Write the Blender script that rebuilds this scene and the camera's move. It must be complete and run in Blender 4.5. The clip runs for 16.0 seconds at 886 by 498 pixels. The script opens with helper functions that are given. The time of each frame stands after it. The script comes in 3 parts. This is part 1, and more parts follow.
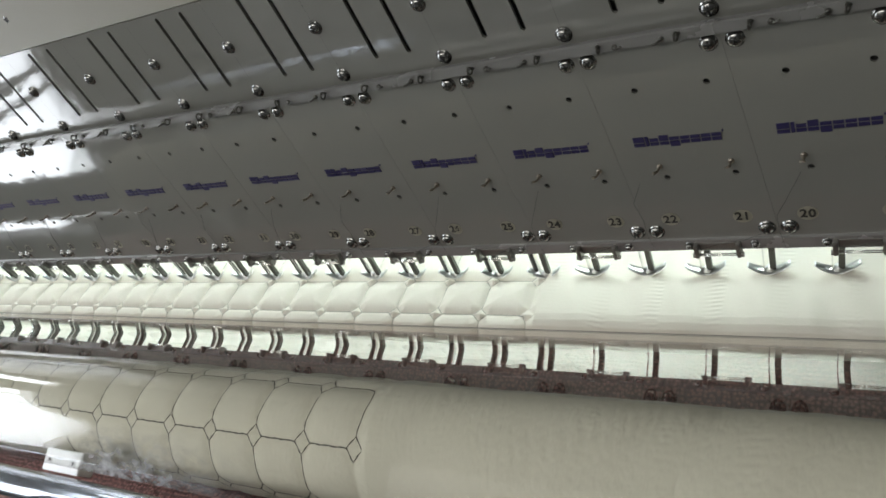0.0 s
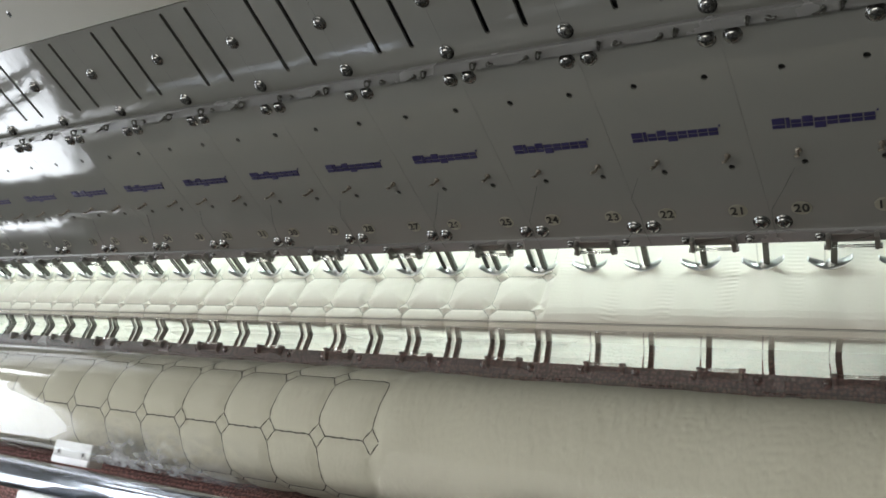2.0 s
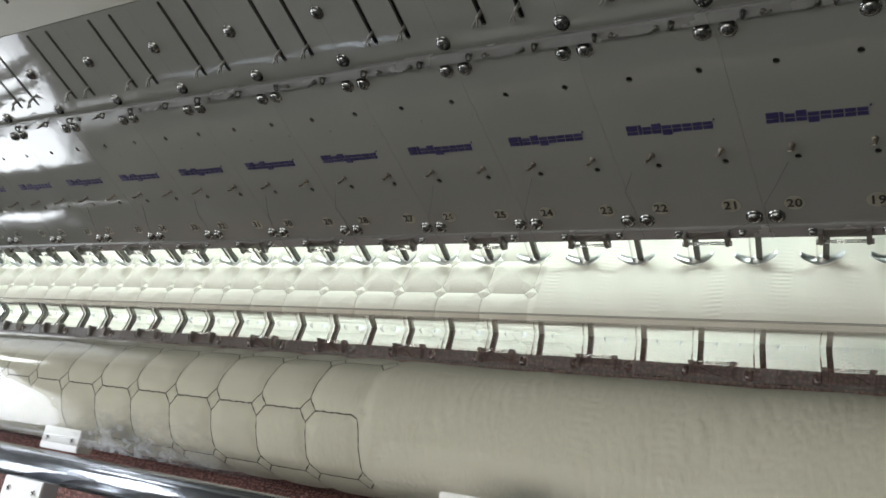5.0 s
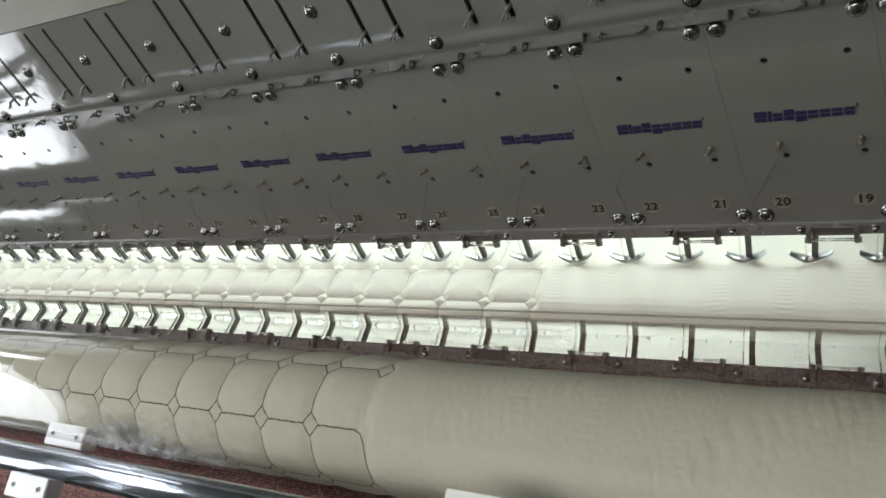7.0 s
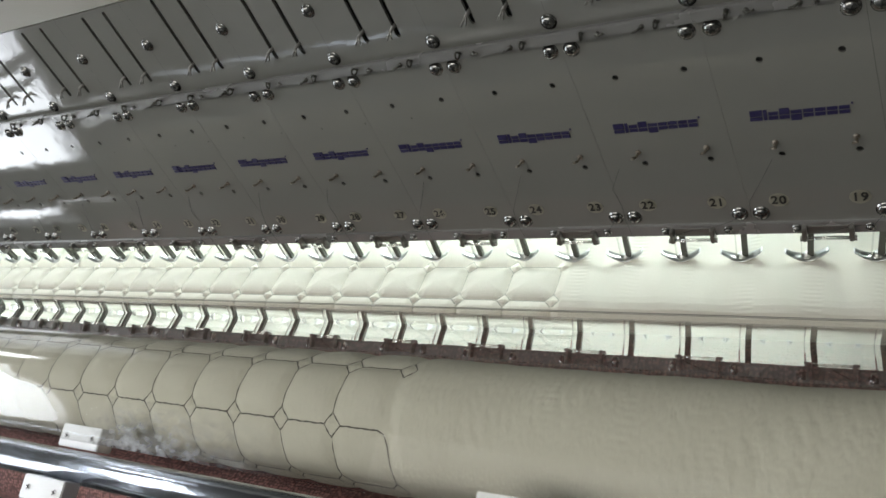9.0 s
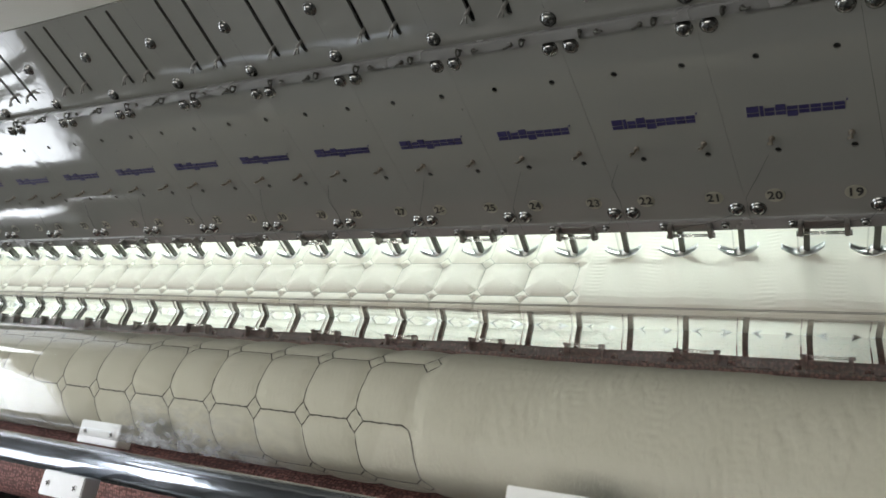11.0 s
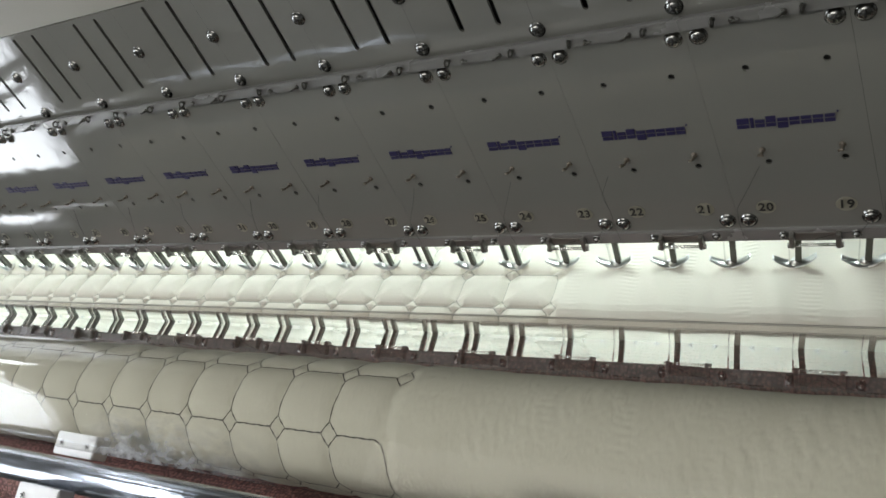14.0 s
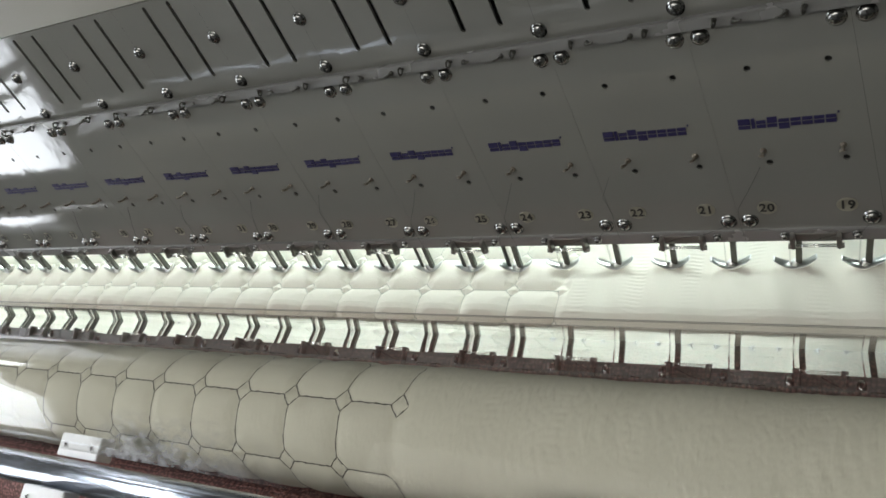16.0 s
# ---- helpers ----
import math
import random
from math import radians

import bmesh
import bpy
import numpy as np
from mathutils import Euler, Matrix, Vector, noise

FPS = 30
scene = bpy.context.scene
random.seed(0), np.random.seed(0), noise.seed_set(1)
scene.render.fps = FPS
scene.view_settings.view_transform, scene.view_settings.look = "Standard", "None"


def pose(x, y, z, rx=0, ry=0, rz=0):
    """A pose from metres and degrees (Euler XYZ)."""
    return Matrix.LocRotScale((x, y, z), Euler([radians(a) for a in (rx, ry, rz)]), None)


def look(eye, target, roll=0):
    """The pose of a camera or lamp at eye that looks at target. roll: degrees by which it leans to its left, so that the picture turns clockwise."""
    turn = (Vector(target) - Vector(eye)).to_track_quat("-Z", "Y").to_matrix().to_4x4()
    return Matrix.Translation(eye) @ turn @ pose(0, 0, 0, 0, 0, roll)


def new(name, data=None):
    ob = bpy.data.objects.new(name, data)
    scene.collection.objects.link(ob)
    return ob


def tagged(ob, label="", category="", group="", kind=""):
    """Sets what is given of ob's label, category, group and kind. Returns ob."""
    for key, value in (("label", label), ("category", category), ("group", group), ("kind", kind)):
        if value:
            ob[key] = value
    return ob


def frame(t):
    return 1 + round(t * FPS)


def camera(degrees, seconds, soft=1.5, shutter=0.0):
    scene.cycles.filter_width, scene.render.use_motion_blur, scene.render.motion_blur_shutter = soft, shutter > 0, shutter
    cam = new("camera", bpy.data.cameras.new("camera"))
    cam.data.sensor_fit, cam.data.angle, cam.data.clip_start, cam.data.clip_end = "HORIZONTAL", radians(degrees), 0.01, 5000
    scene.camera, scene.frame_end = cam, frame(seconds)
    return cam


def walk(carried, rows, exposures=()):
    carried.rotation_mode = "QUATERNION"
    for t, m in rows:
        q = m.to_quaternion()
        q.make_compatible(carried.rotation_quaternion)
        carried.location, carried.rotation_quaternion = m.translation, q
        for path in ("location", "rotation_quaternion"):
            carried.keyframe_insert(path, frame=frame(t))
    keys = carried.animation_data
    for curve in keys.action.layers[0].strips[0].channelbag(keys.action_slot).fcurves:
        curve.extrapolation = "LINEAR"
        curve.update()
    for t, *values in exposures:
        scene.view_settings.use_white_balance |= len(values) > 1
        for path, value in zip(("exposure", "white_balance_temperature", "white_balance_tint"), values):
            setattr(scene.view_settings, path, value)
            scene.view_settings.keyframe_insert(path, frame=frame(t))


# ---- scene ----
cam = camera(58.7, 16.0, soft=1.6)
PATH = [
    (0.0, (0.0456, -0.6997, 1.7381), (-0.486, -0.1121, 1.1282), -30.59),
    (0.5, (0.0416, -0.7072, 1.7363), (-0.4884, -0.1172, 1.1272), -30.25),
    (1.0, (0.0426, -0.7127, 1.7355), (-0.4851, -0.121, 1.1259), -30.06),
    (1.5, (0.0407, -0.7236, 1.7363), (-0.4806, -0.1259, 1.1272), -29.63),
    (2.0, (0.0388, -0.7293, 1.7375), (-0.4793, -0.1264, 1.1308), -29.25),
    (2.5, (0.0413, -0.7291, 1.7369), (-0.4762, -0.1265, 1.1294), -28.92),
    (3.0, (0.0437, -0.7271, 1.7337), (-0.4732, -0.1245, 1.1258), -28.68),
    (3.5, (0.0462, -0.7277, 1.7298), (-0.4711, -0.1242, 1.1231), -28.5),
    (4.0, (0.0412, -0.7306, 1.7303), (-0.4745, -0.1272, 1.122), -28.48),
    (6.5, (0.0505, -0.7424, 1.7296), (-0.4634, -0.1381, 1.1208), -28.18),
    (7.0, (0.0544, -0.7399, 1.7313), (-0.4595, -0.1373, 1.1207), -28.24),
    (7.5, (0.0518, -0.741, 1.7294), (-0.4609, -0.1359, 1.1203), -28.07),
    (8.0, (0.0508, -0.7368, 1.7303), (-0.4614, -0.1344, 1.1181), -28.18),
    (8.5, (0.0543, -0.7388, 1.7264), (-0.4578, -0.1331, 1.1174), -28.02),
    (9.0, (0.0571, -0.7423, 1.7307), (-0.455, -0.1387, 1.1195), -28.18),
    (11.5, (0.0611, -0.7562, 1.7328), (-0.4485, -0.1493, 1.1229), -27.97),
    (12.0, (0.0622, -0.7534, 1.7301), (-0.4472, -0.1445, 1.122), -27.82),
    (12.5, (0.0603, -0.7497, 1.731), (-0.4484, -0.1377, 1.1254), -27.72),
    (13.0, (0.06, -0.7434, 1.7306), (-0.4467, -0.1316, 1.1232), -27.7),
    (13.5, (0.0646, -0.7376, 1.7316), (-0.444, -0.1294, 1.1221), -27.92),
    (14.0, (0.0652, -0.7399, 1.7313), (-0.4423, -0.1301, 1.1225), -27.86),
    (14.5, (0.0675, -0.739, 1.7285), (-0.4401, -0.1264, 1.1226), -27.76),
    (15.0, (0.0691, -0.7358, 1.7335), (-0.4391, -0.126, 1.1253), -27.96),
    (15.5, (0.0653, -0.7412, 1.73), (-0.4411, -0.1273, 1.1244), -27.61),
    (16.0, (0.0609, -0.744, 1.7307), (-0.4434, -0.13, 1.1236), -27.58),
]
walk(cam, [(t, look(eye, target, roll)) for t, eye, target, roll in PATH])

# ---- light ----
scene.view_settings.exposure = 0.05
world = bpy.data.worlds.new("world")
scene.world = world
world.use_nodes = True
world.node_tree.nodes["Background"].inputs[0].default_value = (0.75, 0.85, 1.0, 1)
world.node_tree.nodes["Background"].inputs[1].default_value = 0.25


def area(name, m, sx, sy, power, color):
    d = bpy.data.lights.new(name, "AREA")
    d.shape, d.size, d.size_y, d.energy, d.color = "RECTANGLE", sx, sy, power, color
    ob = new(name, d)
    ob.matrix_world = m
    return ob


Z0 = 1.25  # height of the upper row of holes in the front panels
# lamp strip under the sewing head, then added daylight from an unseen high window
area("under_head_lamp", look((-1.15, 0.175, Z0 - 0.132), (-1.15, -0.20, Z0 - 0.264)), 2.3, 0.045, 7.1, (0.87, 1.0, 0.96))
area("added_front_daylight", look((-1.25, -2.62, 3.75), (-1.15, -0.2, 1.0)), 3.0, 1.2, 57.0, (1.0, 0.965, 0.89))


# ---- materials ----
def mat(name, color, rough=0.5, metal=0.0, var=0.12, scale=8.0, bump=0.0, bscale=200.0, stretch=(1, 1, 1), rvar=0.08,
        fine=0.05, coords="Object", rand=0.0, distort=0.0):
    m = bpy.data.materials.new(name)
    m.use_nodes = True
    n, l = m.node_tree.nodes, m.node_tree.links
    b = n["Principled BSDF"]
    tc = n.new("ShaderNodeTexCoord")
    mp = n.new("ShaderNodeMapping")
    mp.inputs["Scale"].default_value = stretch
    l.new(tc.outputs[coords], mp.inputs[0])
    n1, n2 = n.new("ShaderNodeTexNoise"), n.new("ShaderNodeTexNoise")
    n1.inputs["Scale"].default_value, n1.inputs["Detail"].default_value = scale, 5
    n2.inputs["Scale"].default_value, n2.inputs["Detail"].default_value = bscale, 3
    for q in (n1, n2):
        l.new(mp.outputs[0], q.inputs["Vector"])
    mix = n.new("ShaderNodeMix")
    mix.data_type = "RGBA"
    lo = [c * (1 - var) for c in color]
    hi = [min(1, c * (1 + var)) for c in color]
    mix.inputs[6].default_value, mix.inputs[7].default_value = (*lo, 1), (*hi, 1)
    ad = n.new("ShaderNodeMath")
    ad.operation = "MULTIPLY_ADD"
    ad.inputs[1].default_value = fine * 4
    l.new(n2.outputs["Fac"], ad.inputs[0])
    l.new(n1.outputs["Fac"], ad.inputs[2])
    last = ad
    if rand:
        oi = n.new("ShaderNodeObjectInfo")
        ar = n.new("ShaderNodeMath")
        ar.operation = "MULTIPLY_ADD"
        ar.inputs[1].default_value = rand
        l.new(oi.outputs["Random"], ar.inputs[0])
        l.new(ad.outputs[0], ar.inputs[2])
        last = ar
    l.new(last.outputs[0], mix.inputs[0])
    l.new(mix.outputs[2], b.inputs["Base Color"])
    b.inputs["Metallic"].default_value = metal
    rr = n.new("ShaderNodeMapRange")
    rr.inputs[3].default_value, rr.inputs[4].default_value = max(0.02, rough - rvar), min(1, rough + rvar)
    l.new(n1.outputs["Fac"], rr.inputs[0])
    l.new(rr.outputs[0], b.inputs["Roughness"])
    if bump:
        bp = n.new("ShaderNodeBump")
        bp.inputs["Strength"].default_value, bp.inputs["Distance"].default_value = bump, 0.002
        l.new(n2.outputs["Fac"], bp.inputs["Height"])
        l.new(bp.outputs[0], b.inputs["Normal"])
        if coords == "UV":
            bp.inputs["Distance"].default_value = 0.0024
    if distort:
        n3 = n.new("ShaderNodeTexNoise")
        n3.inputs["Scale"].default_value, n3.inputs["Detail"].default_value = 9.0, 2
        l.new(tc.outputs[coords], n3.inputs["Vector"])
        bp = n.new("ShaderNodeBump")
        bp.inputs["Strength"].default_value, bp.inputs["Distance"].default_value = 1.0, distort
        n4, ad4 = n.new("ShaderNodeTexNoise"), n.new("ShaderNodeMath")
        n4.inputs["Scale"].default_value, n4.inputs["Detail"].default_value = 55.0, 3
        l.new(tc.outputs[coords], n4.inputs["Vector"])
        ad4.operation = "MULTIPLY_ADD"
        ad4.inputs[1].default_value = 0.2
        l.new(n4.outputs["Fac"], ad4.inputs[0])
        l.new(n3.outputs["Fac"], ad4.inputs[2])
        l.new(ad4.outputs[0], bp.inputs["Height"])
        l.new(bp.outputs[0], b.inputs["Normal"])
    return m


STEEL = mat("lacquered_grey_steel", (0.198, 0.199, 0.184), 0.045, 0.0, 0.06, 6, rvar=0.02, distort=0.0006, rand=0.1)
STEEL.node_tree.nodes["Principled BSDF"].inputs["IOR"].default_value = 1.7
STRIP = mat("satin_aluminium", (0.27, 0.27, 0.265), 0.26, 0.35, 0.06, 12, bump=0.05, bscale=300)
CHROME = mat("chrome", (0.78, 0.78, 0.77), 0.13, 1.0, 0.08, 40, rvar=0.05)
FOOTM = mat("polished_foot_steel", (0.74, 0.75, 0.74), 0.30, 1.0, 0.12, 80, rvar=0.08)
TUBEM = mat("scratched_tube_steel", (0.36, 0.39, 0.44), 0.16, 1.0, 0.45, 26, rvar=0.11, stretch=(0.3, 1, 1), bump=0.45, bscale=60)
COVERM = mat("matt_grey_cover", (0.31, 0.30, 0.26), 0.4, 0.0, 0.06, 6)
TRIMM = mat("dull_edge_tape", (0.52, 0.51, 0.45), 0.6, 0.0, 0.08, 40)
STEMM = mat("dark_stem_steel", (0.10, 0.10, 0.09), 0.35, 0.7, 0.15, 60, rvar=0.06)
BOLTM = mat("bolt_steel", (0.27, 0.27, 0.265), 0.22, 1.0, 0.15, 60, rvar=0.06)
BRACKET = mat("zinc_casting", (0.27, 0.265, 0.25), 0.42, 0.85, 0.15, 60, bump=0.1, bscale=500)
DARKSTEEL = mat("oiled_steel", (0.30, 0.30, 0.29), 0.25, 1.0, 0.2, 60)
# near-black base: shade inside the machine and in recesses put into the colour
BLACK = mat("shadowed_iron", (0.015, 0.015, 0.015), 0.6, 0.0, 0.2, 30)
CLOTH = mat("white_quilt_cloth", (0.78, 0.755, 0.67), 0.9, 0.0, 0.03, 14, bump=0.14, bscale=420, fine=0.02)
# same cloth again, the roller's dimmer, warmer light put into its colour
ROLLCLOTH = mat("quilt_cloth_dimmed_on_roller", (0.70, 0.665, 0.555), 0.85, 0.0, 0.05, 10, bump=0.45, bscale=170, stretch=(1.0, 0.55, 1.0), fine=0.03, coords="UV")
# one thread in two copies; the roller's dark one carries the seam's shade
THREAD = mat("grey_thread_with_shade", (0.13, 0.12, 0.10), 0.8, 0.0, 0.2, 300)
PALETHREAD = mat("pale_thread", (0.40, 0.40, 0.35), 0.8, 0.0, 0.15, 300)
LOGO = mat("violet_print", (0.022, 0.018, 0.075), 0.5, 0.0, 0.1, 80)
STICKER = mat("cream_sticker", (0.25, 0.242, 0.195), 0.5, 0.0, 0.06, 90)
INK = mat("black_ink", (0.02, 0.02, 0.02), 0.5, 0.0, 0.1, 90)
CERAMIC = mat("worn_eyelet", (0.20, 0.175, 0.145), 0.38, 0.6, 0.3, 300, rand=0.6)
BLOCK = mat("milled_aluminium", (0.85, 0.85, 0.86), 0.40, 0.35, 0.05, 60)
FLOORM = mat("painted_concrete", (0.20, 0.21, 0.20), 0.5, 0.0, 0.2, 2.5, bump=0.1, bscale=60)
WALLM = mat("grey_plaster", (0.42, 0.42, 0.40), 0.85, 0.0, 0.08, 3, bump=0.1, bscale=80)
FRAMEM = mat("green_grey_machine_paint", (0.20, 0.22, 0.21), 0.45, 0.0, 0.1, 6, bump=0.05, bscale=150)


def grip_material():
    m = mat("brown_grip_tape", (0.31, 0.145, 0.13), 0.75, 0.0, 0.25, 40, fine=0.1)
    n, l = m.node_tree.nodes, m.node_tree.links
    b = n["Principled BSDF"]
    tc = n.new("ShaderNodeTexCoord")
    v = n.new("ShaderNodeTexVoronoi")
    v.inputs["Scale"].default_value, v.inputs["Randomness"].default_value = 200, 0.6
    # pit shade put into the colour: bumps lighter, gaps between them darker
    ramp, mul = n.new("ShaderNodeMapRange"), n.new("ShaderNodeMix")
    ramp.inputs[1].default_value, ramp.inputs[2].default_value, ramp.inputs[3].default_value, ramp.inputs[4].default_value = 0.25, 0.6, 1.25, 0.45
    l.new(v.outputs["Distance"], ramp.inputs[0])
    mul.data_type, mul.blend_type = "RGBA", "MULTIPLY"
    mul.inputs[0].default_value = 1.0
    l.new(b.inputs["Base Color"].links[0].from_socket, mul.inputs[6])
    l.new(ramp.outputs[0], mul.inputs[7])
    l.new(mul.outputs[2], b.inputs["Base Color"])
    l.new(tc.outputs["Object"], v.inputs["Vector"])
    bp = n.new("ShaderNodeBump")
    bp.inputs["Strength"].default_value, bp.inputs["Distance"].default_value, bp.invert = 1.0, 0.003, True
    l.new(v.outputs["Distance"], bp.inputs["Height"])
    l.new(bp.outputs[0], b.inputs["Normal"])
    return m


def clear_material(name, power, gain, least, haze=0.0):
    m = bpy.data.materials.new(name)
    m.use_nodes = True
    n, l = m.node_tree.nodes, m.node_tree.links
    n.remove(n["Principled BSDF"])
    t, g, mx = n.new("ShaderNodeBsdfTransparent"), n.new("ShaderNodeBsdfGlossy"), n.new("ShaderNodeMixShader")
    t.inputs[0].default_value = (0.97, 0.98, 0.97, 1)
    g.inputs["Color"].default_value = (1, 1, 1, 1)
    tc, nz, bp = n.new("ShaderNodeTexCoord"), n.new("ShaderNodeTexNoise"), n.new("ShaderNodeBump")
    # scuffed towards the far end
    sx, hz, mr, mu = n.new("ShaderNodeSeparateXYZ"), n.new("ShaderNodeTexNoise"), n.new("ShaderNodeMapRange"), n.new("ShaderNodeMath")
    hz.inputs["Scale"].default_value, hz.inputs["Detail"].default_value = 9.0, 8
    l.new(tc.outputs["Object"], sx.inputs[0])
    l.new(tc.outputs["Object"], hz.inputs["Vector"])
    mr.inputs[1].default_value, mr.inputs[2].default_value, mr.inputs[3].default_value, mr.inputs[4].default_value = -0.05, -0.5, 0.004, 0.004 + haze
    l.new(sx.outputs[0], mr.inputs[0])
    hr = n.new("ShaderNodeMapRange")
    hr.inputs[1].default_value, hr.inputs[2].default_value = 0.44, 0.62
    l.new(hz.outputs["Fac"], hr.inputs[0])
    mu.operation = "MULTIPLY"
    l.new(mr.outputs[0], mu.inputs[0])
    l.new(hr.outputs[0], mu.inputs[1])
    l.new(mu.outputs[0], g.inputs["Roughness"])
    nz.inputs["Scale"].default_value, nz.inputs["Detail"].default_value = 7.0, 1.0
    l.new(tc.outputs["Object"], nz.inputs["Vector"])
    bp.inputs["Strength"].default_value, bp.inputs["Distance"].default_value = 1.0, 0.0005
    l.new(nz.outputs["Fac"], bp.inputs["Height"])
    l.new(bp.outputs[0], g.inputs["Normal"])
    lw, pw, ma = n.new("ShaderNodeLayerWeight"), n.new("ShaderNodeMath"), n.new("ShaderNodeMath")
    pw.operation, ma.operation = "POWER", "MULTIPLY_ADD"
    pw.inputs[1].default_value = power
    ma.inputs[1].default_value, ma.inputs[2].default_value = gain, least
    l.new(lw.outputs["Facing"], pw.inputs[0])
    l.new(pw.outputs[0], ma.inputs[0])
    l.new(ma.outputs[0], mx.inputs[0])
    l.new(t.outputs[0], mx.inputs[1])
    l.new(g.outputs[0], mx.inputs[2])
    out = mx
    if haze:
        # milky rubbed patch beside the clamp blocks
        df, m2, rub = n.new("ShaderNodeBsdfDiffuse"), n.new("ShaderNodeMixShader"), n.new("ShaderNodeTexNoise")
        df.inputs[0].default_value = (0.75, 0.78, 0.84, 1)
        mp = n.new("ShaderNodeMapping")
        mp.inputs["Scale"].default_value = (0.5, 1.0, 1.0)
        mp.inputs["Rotation"].default_value = (0, 0, 0.5)
        l.new(tc.outputs["Object"], mp.inputs[0])
        l.new(mp.outputs[0], rub.inputs["Vector"])
        rub.inputs["Scale"].default_value, rub.inputs["Detail"].default_value = 120.0, 8
        fac = rub.outputs["Fac"]
        for src, a, b in ((fac, 0.36, 0.74), (sx.outputs[0], -0.40, -0.33), (sx.outputs[0], -0.06, -0.32), (sx.outputs[1], 0.085, 0.035)):
            k = n.new("ShaderNodeMapRange")
            k.inputs[1].default_value, k.inputs[2].default_value = a, b
            l.new(src, k.inputs[0])
            if src is fac:
                total = k
            else:
                q = n.new("ShaderNodeMath")
                q.operation = "MULTIPLY"
                l.new(total.outputs[0], q.inputs[0])
                l.new(k.outputs[0], q.inputs[1])
                total = q
        l.new(total.outputs[0], m2.inputs[0])
        l.new(mx.outputs[0], m2.inputs[1])
        l.new(df.outputs[0], m2.inputs[2])
        out = m2
    l.new(out.outputs[0], n["Material Output"].inputs[0])
    return m


def glow_material(name, color, strength):
    m = bpy.data.materials.new(name)
    m.use_nodes = True
    n, l = m.node_tree.nodes, m.node_tree.links
    e = n.new("ShaderNodeEmission")
    e.inputs[0].default_value, e.inputs[1].default_value = (*color, 1), strength
    l.new(e.outputs[0], n["Material Output"].inputs[0])
    return m


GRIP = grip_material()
CLEAR = clear_material("clear_acrylic", 2.6, 1.3, 0.03)
CLEAR_IN = clear_material("clear_acrylic_inside", 4.0, 0.12, 0.003)
CLEAR_WORN = clear_material("clear_acrylic_scuffed", 3.8, 1.4, 0.004, 0.16)
CLOUDY = glow_material("grey_sky_outside", (0.9, 0.95, 1.0), 0.4)
DAY = glow_material("daylight_outside", (0.90, 0.95, 1.0), 7.5)
TUBE = glow_material("lamp_tube_glow", (1.0, 0.98, 0.93), 110.0)


# ---- mesh helpers ----
def mesh_of(name, bm, material, smooth=False):
    bmesh.ops.recalc_face_normals(bm, faces=bm.faces)
    me = bpy.data.meshes.new(name)
    bm.to_mesh(me)
    bm.free()
    for mm in (material if isinstance(material, (list, tuple)) else [material]):
        me.materials.append(mm)
    if smooth:
        me.polygons.foreach_set("use_smooth", [True] * len(me.polygons))
    return me


def part(name, data, material=None, parent=None, label="", m=None, smooth=False):
    me = mesh_of(name, data, material, smooth) if isinstance(data, bmesh.types.BMesh) else data
    ob = new(name, me)
    if parent is not None:
        ob.parent = parent
    if m is not None:
        ob.matrix_basis = m
    if label:
        tagged(ob, label)
    return ob


def box(bm, x0, x1, y0, y1, z0, z1, bevel=0.0):
    r = bmesh.ops.create_cube(bm, size=1.0)
    bmesh.ops.scale(bm, vec=(x1 - x0, y1 - y0, z1 - z0), verts=r["verts"])
    bmesh.ops.translate(bm, vec=((x0 + x1) / 2, (y0 + y1) / 2, (z0 + z1) / 2), verts=r["verts"])
    if bevel:
        es = list({e for v in r["verts"] for e in v.link_edges})
        bmesh.ops.bevel(bm, geom=es, offset=bevel, segments=2, affect="EDGES")
    return bm


def tube(bm, p, q, r, seg=12, r2=None):
    p, q = Vector(p), Vector(q)
    g = bmesh.ops.create_cone(bm, cap_ends=True, segments=seg, radius1=r, radius2=r if r2 is None else r2, depth=(q - p).length)
    turn = (q - p).to_track_quat("Z", "Y").to_matrix().to_4x4()
    bmesh.ops.transform(bm, matrix=Matrix.Translation((p + q) / 2) @ turn, verts=g["verts"])
    return bm


def lathe(bm, profile, seg=16, axis=(0, -1, 0)):
    """Profile (radius, height) turned about the axis."""
    turn = Vector(axis).to_track_quat("Z", "Y").to_matrix()
    rings = []
    for r, h in profile:
        if r < 1e-6:
            rings.append([bm.verts.new(turn @ Vector((0, 0, h)))])
        else:
            rings.append([bm.verts.new(turn @ Vector((r * math.cos(a), r * math.sin(a), h))) for a in [2 * math.pi * i / seg for i in range(seg)]])
    for A, B in zip(rings, rings[1:]):
        for i in range(seg):
            j = (i + 1) % seg
            if len(A) == 1:
                bm.faces.new((A[0], B[i], B[j]))
            elif len(B) == 1:
                bm.faces.new((A[i], A[j], B[0]))
            else:
                bm.faces.new((A[i], A[j], B[j], B[i]))
    return bm


